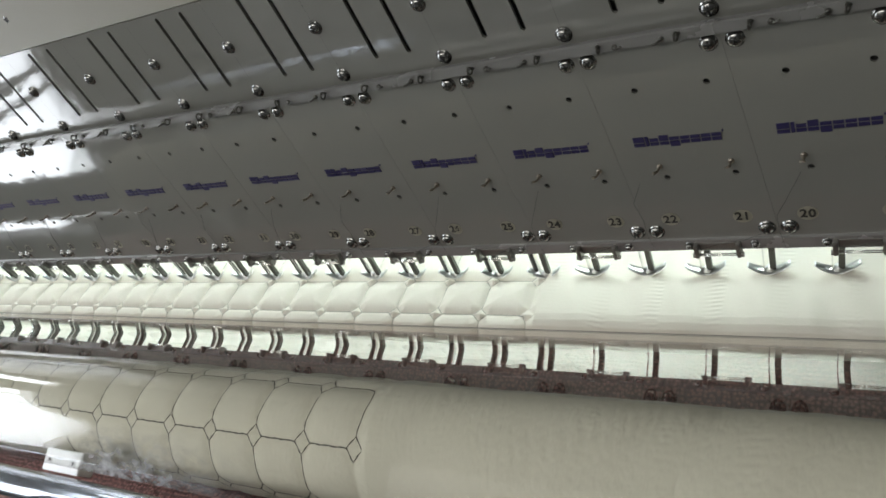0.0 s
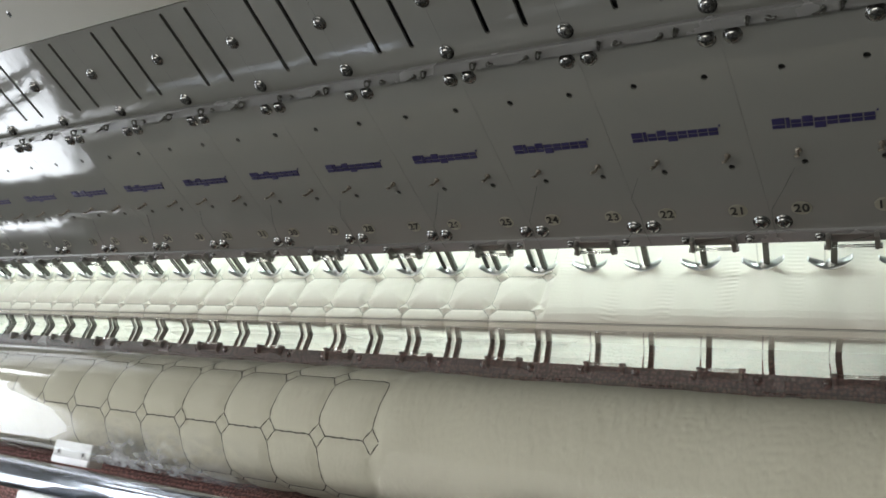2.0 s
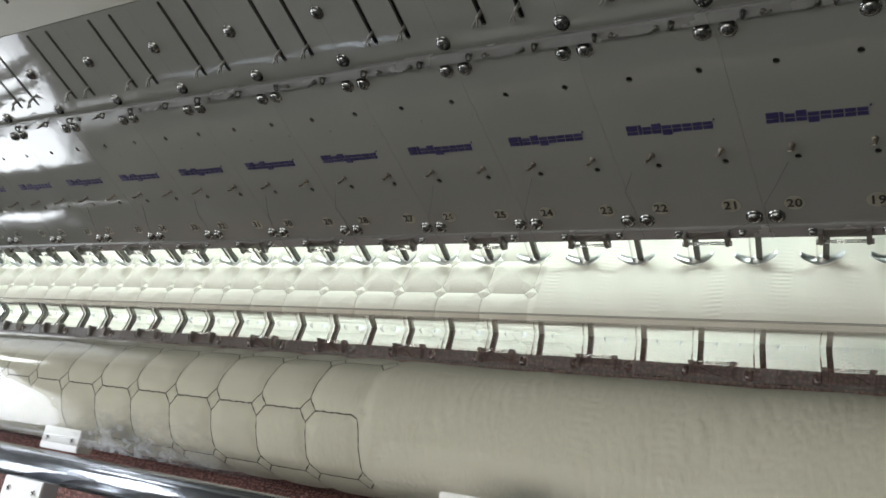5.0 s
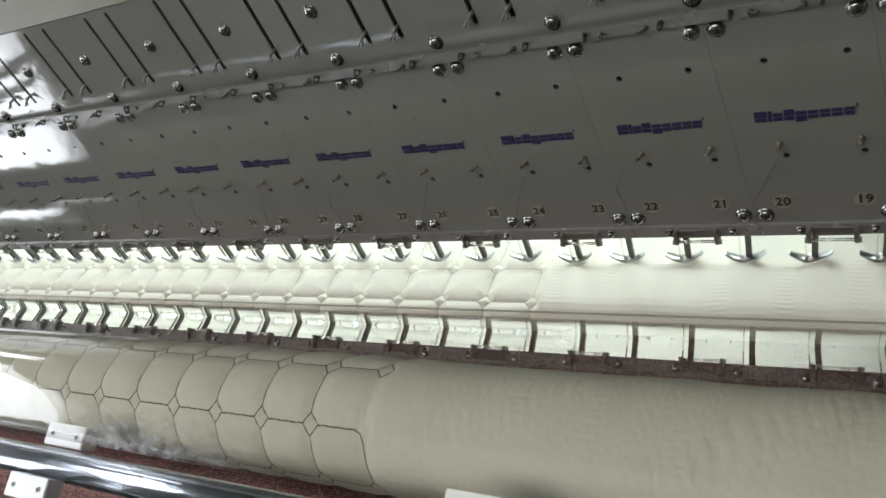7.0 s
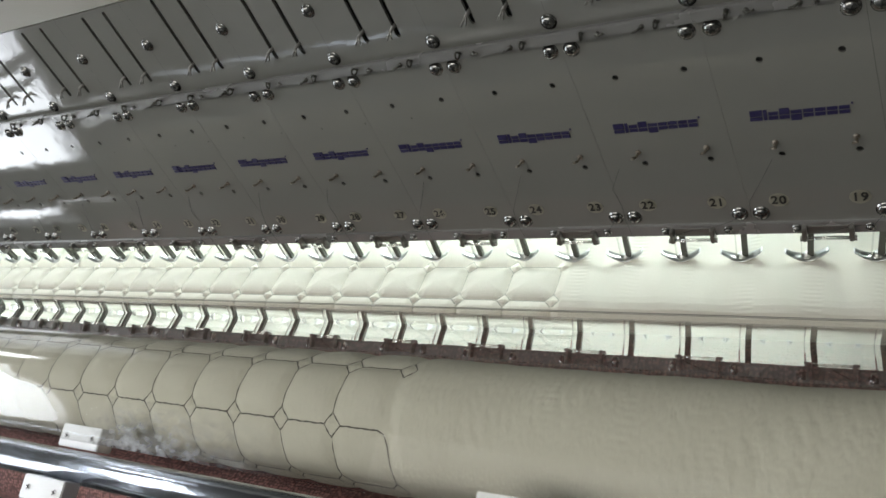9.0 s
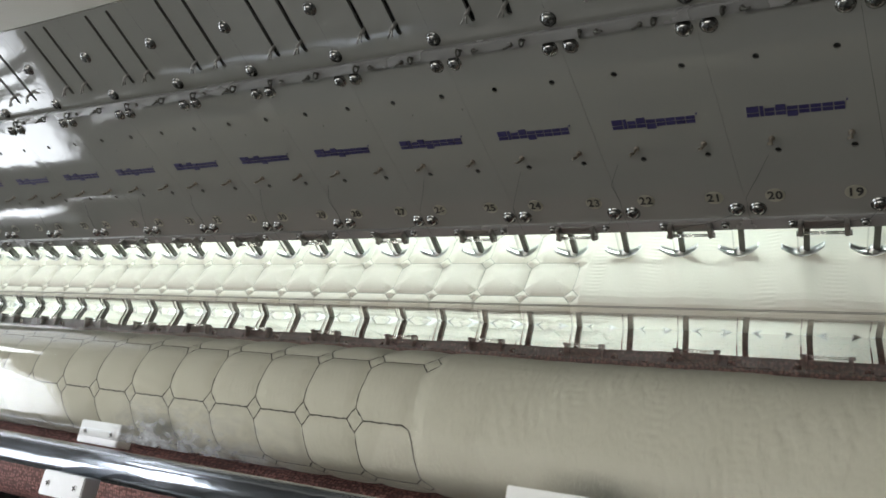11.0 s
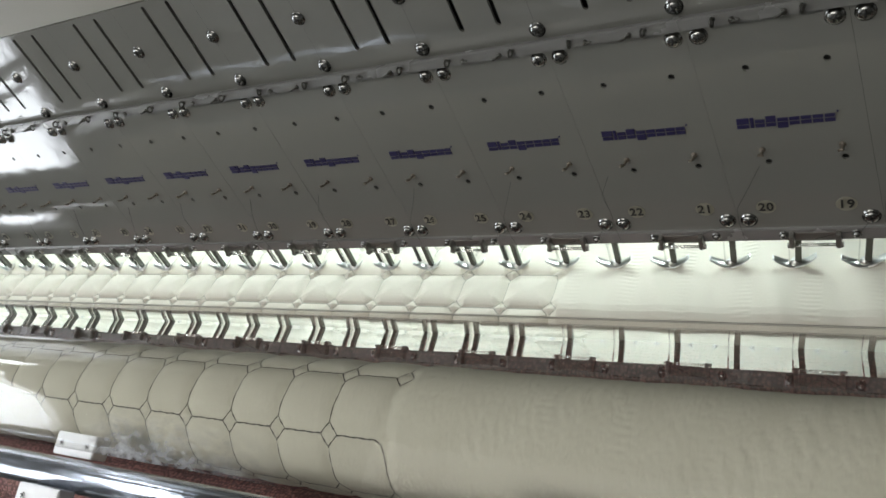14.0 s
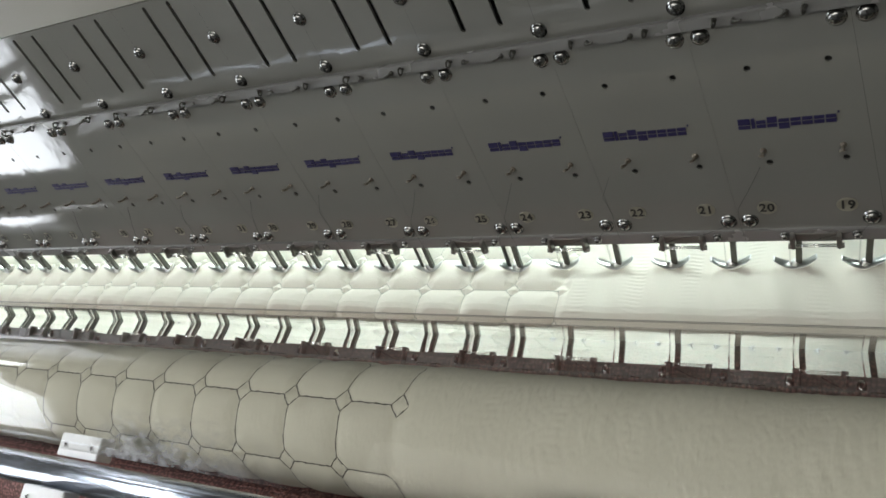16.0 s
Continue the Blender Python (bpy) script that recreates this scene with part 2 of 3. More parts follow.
def grid_mesh(name, P, mats, smooth=True, wrap=False, uv=None):
    """Mesh from an array of points (rows, columns, 3)."""
    h, w = P.shape[:2]
    idx = np.arange(h * w).reshape(h, w)
    if wrap:
        idx = np.concatenate([idx, idx[:1]])
    f = np.stack([idx[:-1, :-1], idx[:-1, 1:], idx[1:, 1:], idx[1:, :-1]], -1).reshape(-1, 4)
    me = bpy.data.meshes.new(name)
    me.from_pydata(P.reshape(-1, 3).tolist(), [], f.tolist())
    for mm in mats:
        me.materials.append(mm)
    if smooth:
        me.polygons.foreach_set("use_smooth", [True] * len(me.polygons))
    if uv is not None:
        layer = me.uv_layers.new(name="along_cloth")
        layer.data.foreach_set("uv", uv[f.reshape(-1)].reshape(-1).tolist())
    return me


# ---- sewing pattern: octagons with small diamonds between ----
S = 0.0762       # needle pitch
ROW = 0.065      # row pitch
DX, DY = 0.0115, 0.0115


def seam_distance(xi, eta):
    """Distance from the nearest seam; rows at eta = k * ROW, columns at xi = -k * S, nothing past the last column."""
    u = np.abs((xi + S / 2) % S - S / 2)
    v = np.abs((eta + ROW / 2) % ROW - ROW / 2)
    dv = np.where(u > DX, v, np.hypot(u - DX, v))
    du = np.where(v > DY, u, np.hypot(v - DY, u))
    dd = np.abs(u / DX + v / DY - 1) * 0.0081
    d = np.minimum(np.minimum(du, dv), dd)
    return np.where(xi < DX * 1.2, d, np.minimum(0.03, np.hypot(np.maximum(0, xi), 0.02)))


def quilt_height(xi, eta, amp=0.0055, wave=1.0, pucker=0.00036):
    d = seam_distance(xi, eta)
    puff = amp * (1 - np.exp(-(d / 0.011) ** 1.2)) - amp * 0.5
    ease = np.clip((xi + 0.01) / 0.06, 0, 1)
    plain = wave * (0.0016 * np.sin(xi * 47 + 1.5 * np.sin(eta * 21)) + 0.0009 * np.sin(xi * 131 + eta * 40)) + amp * 0.4
    # fine puckers in bands where needles have pulled the cloth
    u = (xi + S / 2) % S - S / 2
    band = np.exp(-((u - 0.030) / 0.012) ** 2) * (0.55 + 0.45 * np.sin(eta * 37 + 5 * np.floor((xi + S / 2) / S)))
    plain = plain + pucker * band * np.sin(eta * 2 * math.pi / 0.0066 + 40 * u + 2.2 * np.sin(xi * 61))
    return puff * (1 - ease) + plain * ease


def seams(cols, rows, first, way=-1):
    """Seam lines as (xi, eta) point lists. Even rows (first=0) end in a diamond at the last column, odd rows in a rounded corner."""
    out = []
    for j in rows:
        for k in range(cols):
            x, y = -k * S, j * ROW
            odd = (j + first) % 2 == 1
            if k or not odd:
                out.append([(x - DX, y), (x, y + DY), (x + DX, y), (x, y - DY), (x - DX, y)])
            out.append([(x - DX, y), (x - S + DX, y)])
            if k:
                out.append([(x, y + DY), (x + 0.0008, y + ROW * 0.4), (x - 0.0006, y + ROW * 0.7), (x, y + ROW - DY)])
            elif odd:
                out.append([(x - DX * 1.2, y), (x - 0.004, y + way * 0.003), (x, y + way * DY * 1.1), (x + 0.0008, y + way * ROW * 0.6), (x, y + way * (ROW - DY))])
    return out


def ribbon(lines, width, place, step=0.004):
    """Thin raised strip along the seam lines; place maps (xi, eta) arrays to points on the cloth."""
    verts, faces = [], []
    for line in lines:
        pts = []
        for (x0, y0), (x1, y1) in zip(line, line[1:]):
            n = max(1, int(math.hypot(x1 - x0, y1 - y0) / step))
            pts += [(x0 + (x1 - x0) * i / n, y0 + (y1 - y0) * i / n) for i in range(n)]
        pts.append(line[-1])
        base = len(verts)
        for i, (x, y) in enumerate(pts):
            a, b = pts[max(0, i - 1)], pts[min(len(pts) - 1, i + 1)]
            tx, ty = b[0] - a[0], b[1] - a[1]
            q = math.hypot(tx, ty) or 1
            nx, ny = -ty / q * width / 2, tx / q * width / 2
            w = 0.85 + 0.35 * math.sin(i * 2.3 + base)
            x += 0.0003 * math.sin(i * 1.7 + base * 0.3)
            y += 0.0003 * math.cos(i * 1.3 + base * 0.7)
            verts += [(x - nx * w, y - ny * w), (x + nx * w, y + ny * w)]
        for i in range(len(pts) - 1):
            k = base + 2 * i
            faces.append((k, k + 1, k + 3, k + 2))
    v = np.array(verts)
    return place(v[:, 0], v[:, 1]), faces


# ---- room ----
def build_room():
    bm = box(bmesh.new(), -4.2, 5.2, -5.2, 4.2, -0.15, 0.0)
    tagged(part("floor", bm, FLOORM), "grey painted concrete workshop floor, a little worn", "floor", kind="structure")
    bm = box(bmesh.new(), -4.2, 5.2, -5.2, 4.2, 4.5, 4.6)
    tagged(part("ceiling", bm, WALLM), "pale grey workshop ceiling", "ceiling", kind="structure")
    for name, b in (("wall_east", (5.0, 5.2, -5.2, 4.2)), ("wall_north", (-4.0, 5.0, 4.0, 4.2))):
        tagged(part(name, box(bmesh.new(), *b, 0.0, 4.5), WALLM), "plain grey plastered workshop wall", "wall", kind="structure")
    bm = bmesh.new()
    for b in ((-5.2, -1.84, 0, 4.5), (-1.84, -1.75, 0, 0.20), (-1.84, -1.75, 1.30, 4.5), (-1.75, -0.85, 0, 0.20), (-1.75, -0.85, 1.30, 1.70),
              (-1.75, -0.20, 3.02, 4.5), (-0.85, -0.20, 0, 1.70), (-0.20, 0.25, 0, 4.5), (0.25, 0.55, 0, 1.70), (0.25, 0.55, 3.0, 4.5), (0.55, 4.2, 0, 4.5)):
        box(bm, -4.2, -4.0, b[0], b[1], b[2], b[3])
    tagged(part("wall_west", bm, WALLM), "grey plastered wall with three window openings", "wall", kind="structure")
    for name, label, y0, y1, z0, z1, bars, posts in (("window_1", "low wide window full of white daylight", -1.84, -0.85, 0.20, 1.30, ((0.77, 0.80), (0.86, 0.91)), ()),
                                                     ("window_2", "high wide window full of white daylight", -1.75, -0.20, 1.70, 3.02, (), (-0.52,)),
                                                     ("window_4", "narrow upright window with white daylight", 0.25, 0.55, 1.70, 3.0, (), ())):
        win = tagged(new(name), label, "window", kind="structure")
        f = 0.04
        for b in [(y0, y0 + f, z0, z1), (y1 - f, y1, z0, z1), (y0 + f, y1 - f, z0, z0 + f), (y0 + f, y1 - f, z1 - f, z1)] + [(y0 + f, y1 - f, *z) for z in bars]:
            part("window_frame", box(bmesh.new(), -4.14, -4.02, *b, 0.004), BLOCK, win)
        for y in posts:
            part("window_frame", box(bmesh.new(), -4.13, -4.03, y - 0.025, y + 0.025, z0 + f, z1 - f, 0.004), BLOCK, win)
        part("sky_pane", box(bmesh.new(), -4.19, -4.17, y0 + 0.01, y1 - 0.01, z0 + 0.01, z1 - 0.01), DAY, win, "bright overexposed daylight")
    # made-up long high window behind the camera, an opening for the added daylight
    bm = bmesh.new()
    for b in ((-4.0, 5.0, 0.0, 2.9), (-4.0, -2.8, 2.9, 4.35), (1.0, 5.0, 2.9, 4.35), (-4.0, 5.0, 4.35, 4.5)):
        box(bm, b[0], b[1], -2.9, -2.7, b[2], b[3])
    tagged(part("wall_south", bm, WALLM), "grey plastered wall with a made-up long high window opening", "wall", kind="structure")
    win = tagged(new("added_high_window"), "made-up long high window row with plain frames and added cloudy daylight", "window", kind="structure")
    for z in (2.92, 4.33):
        part("window_frame", box(bmesh.new(), -2.78, 1.0, -2.88, -2.82, z - 0.02, z + 0.02), BLOCK, win)
    for i in range(6):
        x = -2.76 + i * 3.74 / 5
        part("window_frame", box(bmesh.new(), x - 0.02, x + 0.02, -2.88, -2.82, 2.94, 4.31), BLOCK, win)
    part("sky_pane", box(bmesh.new(), -2.78, 1.0, -2.899, -2.89, 2.92, 4.33), CLOUDY, win, "cloudy daylight")
    strip = tagged(new("lamp_strip"), "long white lamp strip lit under the sewing head", "lamp")
    strip.location = (-1.15, 0.18, Z0 - 0.132)
    part("housing", box(bmesh.new(), -1.17, 1.17, 0.004, 0.012, -0.026, 0.0315, 0.001), BLOCK, strip)
    part("diffuser", box(bmesh.new(), -1.15, 1.15, 0.0, 0.0035, -0.022, 0.022), CLOUDY, strip, "glowing diffuser")
    for lx, ly in ((-1.84, 1.88),):
        lamp = tagged(new("ceiling_lamp"), "small white batten lamp, lit, under the ceiling", "lamp", "ceiling lamps")
        lamp.location = (lx, ly, 4.3)
        part("housing", box(bmesh.new(), -0.12, 0.12, -0.05, 0.05, 0.0, 0.2, 0.006), BLOCK, lamp)
        part("tube", tube(bmesh.new(), (-0.09, 0, -0.03), (0.09, 0, -0.03), 0.016), TUBE, lamp, "glowing lamp tube")


build_room()

# ---- sewing head ----
LEAN = radians(84.8)
UL, UR = -2.35, 0.62        # ends of the head along the machine


def low(x, v, out=0.0):
    """A place on the lower front panel: along, up the panel, out of it."""
    return Vector((x - 0.09 * v, v * math.cos(LEAN) - out * math.sin(LEAN), Z0 + v * math.sin(LEAN) + out * math.cos(LEAN)))


UA = radians(87)


def upp(x, v, out=0.0):
    return Vector((x - 0.055 * v, 0.014 + v * math.cos(UA) - out * math.sin(UA), Z0 + 0.0758 + v * math.sin(UA) + out * math.cos(UA)))


def holed_sheet(bm, cells, place, thick):
    """Sheet of rectangles (x0, x1, v0, v1, hole); a hole is (cx, cv, half width, half height) with rounded ends."""
    for x0, x1, v0, v1, hole in cells:
        if hole is None:
            bm.faces.new([bm.verts.new(place(*p)) for p in ((x0, v0), (x1, v0), (x1, v1), (x0, v1))])
            continue
        cx, cv, a, b = hole
        n = 16
        outer, inner, deep = [], [], []
        for i in range(n):
            ang = 2 * math.pi * (i + 0.5) / n
            c, s = math.cos(ang), math.sin(ang)
            k = 1 / max(abs(c), abs(s))
            px, pv = c * k, s * k
            ox = x1 if px > 0.999 else x0 if px < -0.999 else cx + px * (x1 - cx if px > 0 else cx - x0)
            ov = v1 if pv > 0.999 else v0 if pv < -0.999 else cv + pv * (v1 - cv if pv > 0 else cv - v0)
            outer.append((ox, ov))
            iv = cv + s * a + math.copysign(b - a, s)
            inner.append((cx + c * a, iv))
        corners = [(x1, v1), (x0, v1), (x0, v0), (x1, v0)]
        vo = [bm.verts.new(place(*p)) for p in outer]
        vi = [bm.verts.new(place(*p)) for p in inner]
        vd = [bm.verts.new(place(*p, -thick)) for p in inner]
        vc = [bm.verts.new(place(*p)) for p in corners]
        for i in range(n):
            j = (i + 1) % n
            bm.faces.new((vi[i], vi[j], vd[j], vd[i]))
            if i % 4 == 1:
                bm.faces.new((vo[i], vc[i // 4], vo[j], vi[j], vi[i]))
            else:
                bm.faces.new((vo[i], vo[j], vi[j], vi[i]))


def dome_bolt(r, h, name):
    bm = bmesh.new()
    lathe(bm, [(r * 1.18, 0), (r * 1.18, h * 0.12), (r, h * 0.14), (r * 0.98, h * 0.45), (r * 0.8, h * 0.8), (r * 0.45, h * 0.98), (0, h)], 18)
    for f in bm.faces:
        f.material_index = 0
    n = len(bm.faces)
    # cross recess drawn as near-black bars, its shade put into the colour
    for a in (0.5, 0.5 + math.pi / 2):
        g = bmesh.ops.create_cube(bm, size=1)
        bmesh.ops.transform(bm, matrix=Matrix.Translation((0, -h * 0.95, 0)) @ Matrix.Rotation(a, 4, "Y") @ Matrix.Diagonal((r * 1.05, h * 0.2, r * 0.26, 1)), verts=g["verts"])
    bm.faces.ensure_lookup_table()
    for f in bm.faces[n:]:
        f.material_index = 1
    return mesh_of(name, bm, [BOLTM, BLACK], True)


BOLT = dome_bolt(0.0082, 0.0062, "bolt")
SMALL = dome_bolt(0.0046, 0.0055, "small_bolt")


def ring_mesh():
    bm = bmesh.new()
    n, k, R, r = 12, 6, 0.0042, 0.0014
    vs = [[bm.verts.new((r * math.sin(2 * math.pi * j / k), -0.0065 + (R + r * math.cos(2 * math.pi * j / k)) * math.cos(2 * math.pi * i / n), (R + r * math.cos(2 * math.pi * j / k)) * math.sin(2 * math.pi * i / n))) for j in range(k)] for i in range(n)]
    for i in range(n):
        for j in range(k):
            bm.faces.new((vs[i][j], vs[(i + 1) % n][j], vs[(i + 1) % n][(j + 1) % k], vs[i][(j + 1) % k]))
    tube(bm, (0, 0, 0), (0, -0.003, 0), 0.0022, 8)
    return mesh_of("thread_eyelet", bm, STEMM, True)


def hook_mesh():
    bm = bmesh.new()
    tube(bm, (0, 0, 0), (0, -0.012, 0.001), 0.0016, 8)
    tube(bm, (0, -0.012, 0.001), (-0.0025, -0.017, 0.003), 0.0016, 8)
    tube(bm, (-0.0025, -0.017, 0.003), (0.0015, -0.019, 0.0055), 0.0015, 8)
    tube(bm, (0, 0, 0), (0, -0.002, 0), 0.0034, 10)
    return mesh_of("thread_hook", bm, CERAMIC, True)


def pin_mesh():
    bm = bmesh.new()
    tube(bm, (0, 0, 0), (0, -0.003, 0), 0.003, 10)
    tube(bm, (0, -0.002, 0), (0.005, -0.007, 0.001), 0.0015, 8)
    tube(bm, (0.005, -0.007, 0.001), (0.009, -0.006, 0.002), 0.0013, 8)
    return mesh_of("thread_pin", bm, STEMM, True)


RING, HOOK, PIN = ring_mesh(), hook_mesh(), pin_mesh()
TILT = Matrix.Rotation(-(math.pi / 2 - LEAN), 4, "X")


def at_low(x, v, out=0.0):
    return Matrix.Translation(low(x, v, out)) @ TILT


def at_upp(x, v, out=0.0):
    return Matrix.Translation(upp(x, v, out))


def lower_panel_mesh():
    """Panel between two joints, about the joint at its left; two upper and two lower holes."""
    bm = bmesh.new()
    g = 0.00012
    x0, x1, mid = g, 2 * S - g, S
    cells = []
    cuts = [(-0.2300, -0.135, None), (-0.135, -0.100, "b"), (-0.100, -0.016, None), (-0.016, 0.016, "a"), (0.016, 0.0535, None)]
    for v0, v1, kind in cuts:
        for c in (0, 1):
            a, b = (x0, mid) if c == 0 else (mid, x1)
            hole = None
            cx = (0.126 - 0.0762) + c * S
            if kind == "a":
                hole = (cx, 0.0, 0.0035, 0.0035)
            elif kind == "b":
                hole = (cx, -0.1185, 0.0035, 0.0035)
            cells.append((a, b, v0, v1, hole))
    base = low(0, 0)
    holed_sheet(bm, cells, lambda x, v, o=0.0: low(x, v, o) - base, 0.003)
    bmesh.ops.remove_doubles(bm, verts=bm.verts, dist=1e-5)
    # folded edges of the sheet
    for x in (x0, x1):
        bm.faces.new([bm.verts.new(low(x, v, o) - base) for v, o in ((-0.23, 0), (0.0535, 0), (0.0535, -0.012), (-0.23, -0.012))])
    return mesh_of("plate", bm, STEEL)


def logo_mesh():
    """A word-like print: plain bars in one colour."""
    bm = bmesh.new()
    x = 0.0
    for w, h, drop in ((0.0125, 0.0125, 0), (0.0035, 0.0125, 0), (0.0095, 0.0092, 0), (0.0100, 0.0125, 0), (0.0105, 0.0092, 0.003), (0.0098, 0.0092, 0), (0.0100, 0.0092, 0), (0.0098, 0.0092, 0), (0.0098, 0.0092, 0)):
        if w < 0.005:
            box(bm, x, x + w, -0.0006, 0.0004, -drop, h)
        else:
            # block parted by a thin level gap
            box(bm, x, x + w, -0.0006, 0.0004, -drop, 0.0040)
            box(bm, x, x + w, -0.0006, 0.0004, 0.0054, h)
        x += w + 0.0014
    box(bm, x, x + 0.0018, -0.0006, 0.0004, 0.0105, 0.0125)
    bmesh.ops.translate(bm, vec=(-x / 2, 0, -0.006), verts=bm.verts)
    return mesh_of("logo_print", bm, LOGO)


PLATE, LOGOM = lower_panel_mesh(), logo_mesh()
DISC = mesh_of("sticker", lathe(bmesh.new(), [(0, 0.0), (0.0095, 0.0), (0.0095, 0.0005), (0, 0.0006)], 24), STICKER)
DISC.transform(Matrix.Diagonal((1.16, 1.0, 1.0, 1.0)))


DIGITS = {}


def digit_mesh(text):
    if text in DIGITS:
        return DIGITS[text]
    cu = bpy.data.curves.new("digits", "FONT")
    cu.body, cu.size, cu.align_x, cu.align_y, cu.extrude, cu.offset = text, 0.0158, "CENTER", "CENTER", 0.0002, 0.00036
    ob = bpy.data.objects.new("digits", cu)
    me = bpy.data.meshes.new_from_object(ob)
    bpy.data.objects.remove(ob)
    me.materials.clear()
    me.materials.append(INK)
    DIGITS[text] = me
    return me


def build_lower_panels():
    for k in range(-4, 14):
        jx = -0.126 - k * 2 * S       # joint; the panel lies to its right
        panel = tagged(new("front_cover_panel"), "satin steel front cover panel with printed logo and thread guides", "machine panel", "front cover panels of the sewing head")
        panel.location = low(jx, 0)
        inv = Matrix.Translation(-low(jx, 0))
        put = lambda name, me, m, label="": part(name, me, None, panel, label, inv @ m)
        part("plate", PLATE, None, panel)
        w = random.uniform(-0.012, 0.012)
        for pts in (((0.03 + w, -0.120), (0.012 + w, -0.150), (0.004, -0.178), (0.0015, -0.200), (0.003, -0.229)),
                    ((0.070 + w, -0.226), (0.095 + w, -0.219), (0.118 + w, -0.216), (0.1385, -0.203))):
            bm = bmesh.new()
            for p, q in zip(pts, pts[1:]):
                tube(bm, inv @ low(jx + p[0], p[1], 0.0062), inv @ low(jx + q[0], q[1], 0.0055), 0.00024, 5)
            part("sewing_thread", bm, INK, panel, "thin dark loose sewing thread")
        put("logo_print", LOGOM, at_low(jx + 0.076, -0.0665, 0.0008), "dark violet printed word-like mark")
        for x, v in ((jx + 0.0128, 0.0432), (jx + 2 * S - 0.0128, 0.0432), (jx + 0.0122, -0.1998), (jx + 2 * S - 0.0122, -0.1998)):
            put("bolt", BOLT, at_low(x, v) @ Matrix.Rotation(random.uniform(0, 3), 4, "Y"))
        for c in (0, 1):
            hx = jx + (0.126 - 0.0762) + c * S
            put("thread_hook", HOOK, at_low(hx - 0.004 + 0.003 * c, -0.1022) @ Matrix.Rotation(random.uniform(-0.5, 0.5), 4, "Y"), "small bent brass thread hook")
            n = 20 + 2 * k if c == 0 else 19 + 2 * k
            sx = jx + 0.0345 if c == 0 else jx + 2 * S - 0.0345
            if 17 <= n <= 46:
                st = put("number_sticker", DISC, at_low(sx, -0.1815), "round cream sticker with a black number")
                for i, ch in enumerate(str(n)):
                    part("digit", digit_mesh(ch), None, st, "", Matrix.Translation((-0.0044 + 0.0088 * i, -0.0012, 0)) @ Matrix.Rotation(math.pi / 2, 4, "X"))


def build_strip():
    """Guide strip between the panels, with eyelets and pins."""
    L = UR - UL
    strip = tagged(new("thread_guide_strip"), "satin aluminium strip carrying small thread eyelets and pins", "thread guide")
    strip.location = low(UL, 0.0605)
    inv = Matrix.Translation(-low(UL, 0.0605))
    bm = box(bmesh.new(), 0, L, -0.0075, 0.002, -0.0068, 0.0068, 0.0012)
    part("bar", bm, STRIP, strip, "", TILT @ Matrix.Identity(4))
    for k in range(-4, 14):
        jx = -0.126 - k * 2 * S
        for dx in (-0.036, 0.033):
            part("thread_eyelet", RING, None, strip, "upright worn ring", inv @ at_low(jx + dx, 0.062, 0.0075) @ Matrix.Rotation(random.uniform(-0.3, 0.3), 4, "Z"))
        for dx, fl in ((-0.054, 1), (0.050, -1)):
            part("thread_pin", PIN, None, strip, "", inv @ at_low(jx + dx, 0.0592, 0.0075) @ Matrix.Rotation(0 if fl < 0 else math.pi, 4, "Y"))
    foot = tagged(new("edge_bar"), "narrow steel bar along the lower edge of the panels", "machine part")
    foot.location = low(UL, -0.2215)
    part("bar", box(bmesh.new(), 0, L, -0.0035, 0.006, -0.0085, 0.0085, 0.0008), STRIP, foot, "", TILT.copy())
    inv = Matrix.Translation(-foot.location)
    for i in range(-7, 28):
        part("small_bolt", SMALL, None, foot, "", inv @ at_low(-0.003 - i * S, -0.2213, 0.0035))
    # black sheet behind the panels stands in for the shade seen through holes
    part("shade_backing", box(bmesh.new(), 0, L, 0.006, 0.011, -0.006, 0.27), BLACK, foot, "", TILT.copy())


def slot_panel_mesh():
    bm = bmesh.new()
    g = 0.00012
    cells = []
    s1, s2 = 0.0626, 0.1107        # slots, from the joint at the left end
    xs = (g, s1 - 0.014, s1 + 0.014, s2 - 0.014, s2 + 0.014, 2 * S - g)
    vs = (-0.015, 0.008, 0.1335, 0.138)
    for c in range(5):
        for r in range(3):
            hole = None
            if r == 1 and c in (1, 3):
                hole = (s1 if c == 1 else s2, 0.0718, 0.0034, 0.0592)
            cells.append((xs[c], xs[c + 1], vs[r], vs[r + 1], hole))
    base = upp(0, 0)
    holed_sheet(bm, cells, lambda x, v, o=0.0: upp(x, v, o) - base, 0.004)
    bmesh.ops.remove_doubles(bm, verts=bm.verts, dist=1e-5)
    return mesh_of("plate", bm, STEEL)


def build_slot_panels():
    me = slot_panel_mesh()
    for k in range(-4, 14):
        jx = -0.138 - k * 2 * S
        panel = tagged(new("slotted_cover_panel"), "satin steel cover panel with two long upright slots", "machine panel", "slotted cover panels of the sewing head")
        panel.location = upp(jx, 0)
        inv = Matrix.Translation(-upp(jx, 0))
        part("plate", me, None, panel)
        for v in (-0.0005, 0.0692):
            part("bolt", BOLT, None, panel, "", inv @ at_upp(jx + 0.0005, v) @ Matrix.Rotation(random.uniform(0, 3), 4, "Y"))


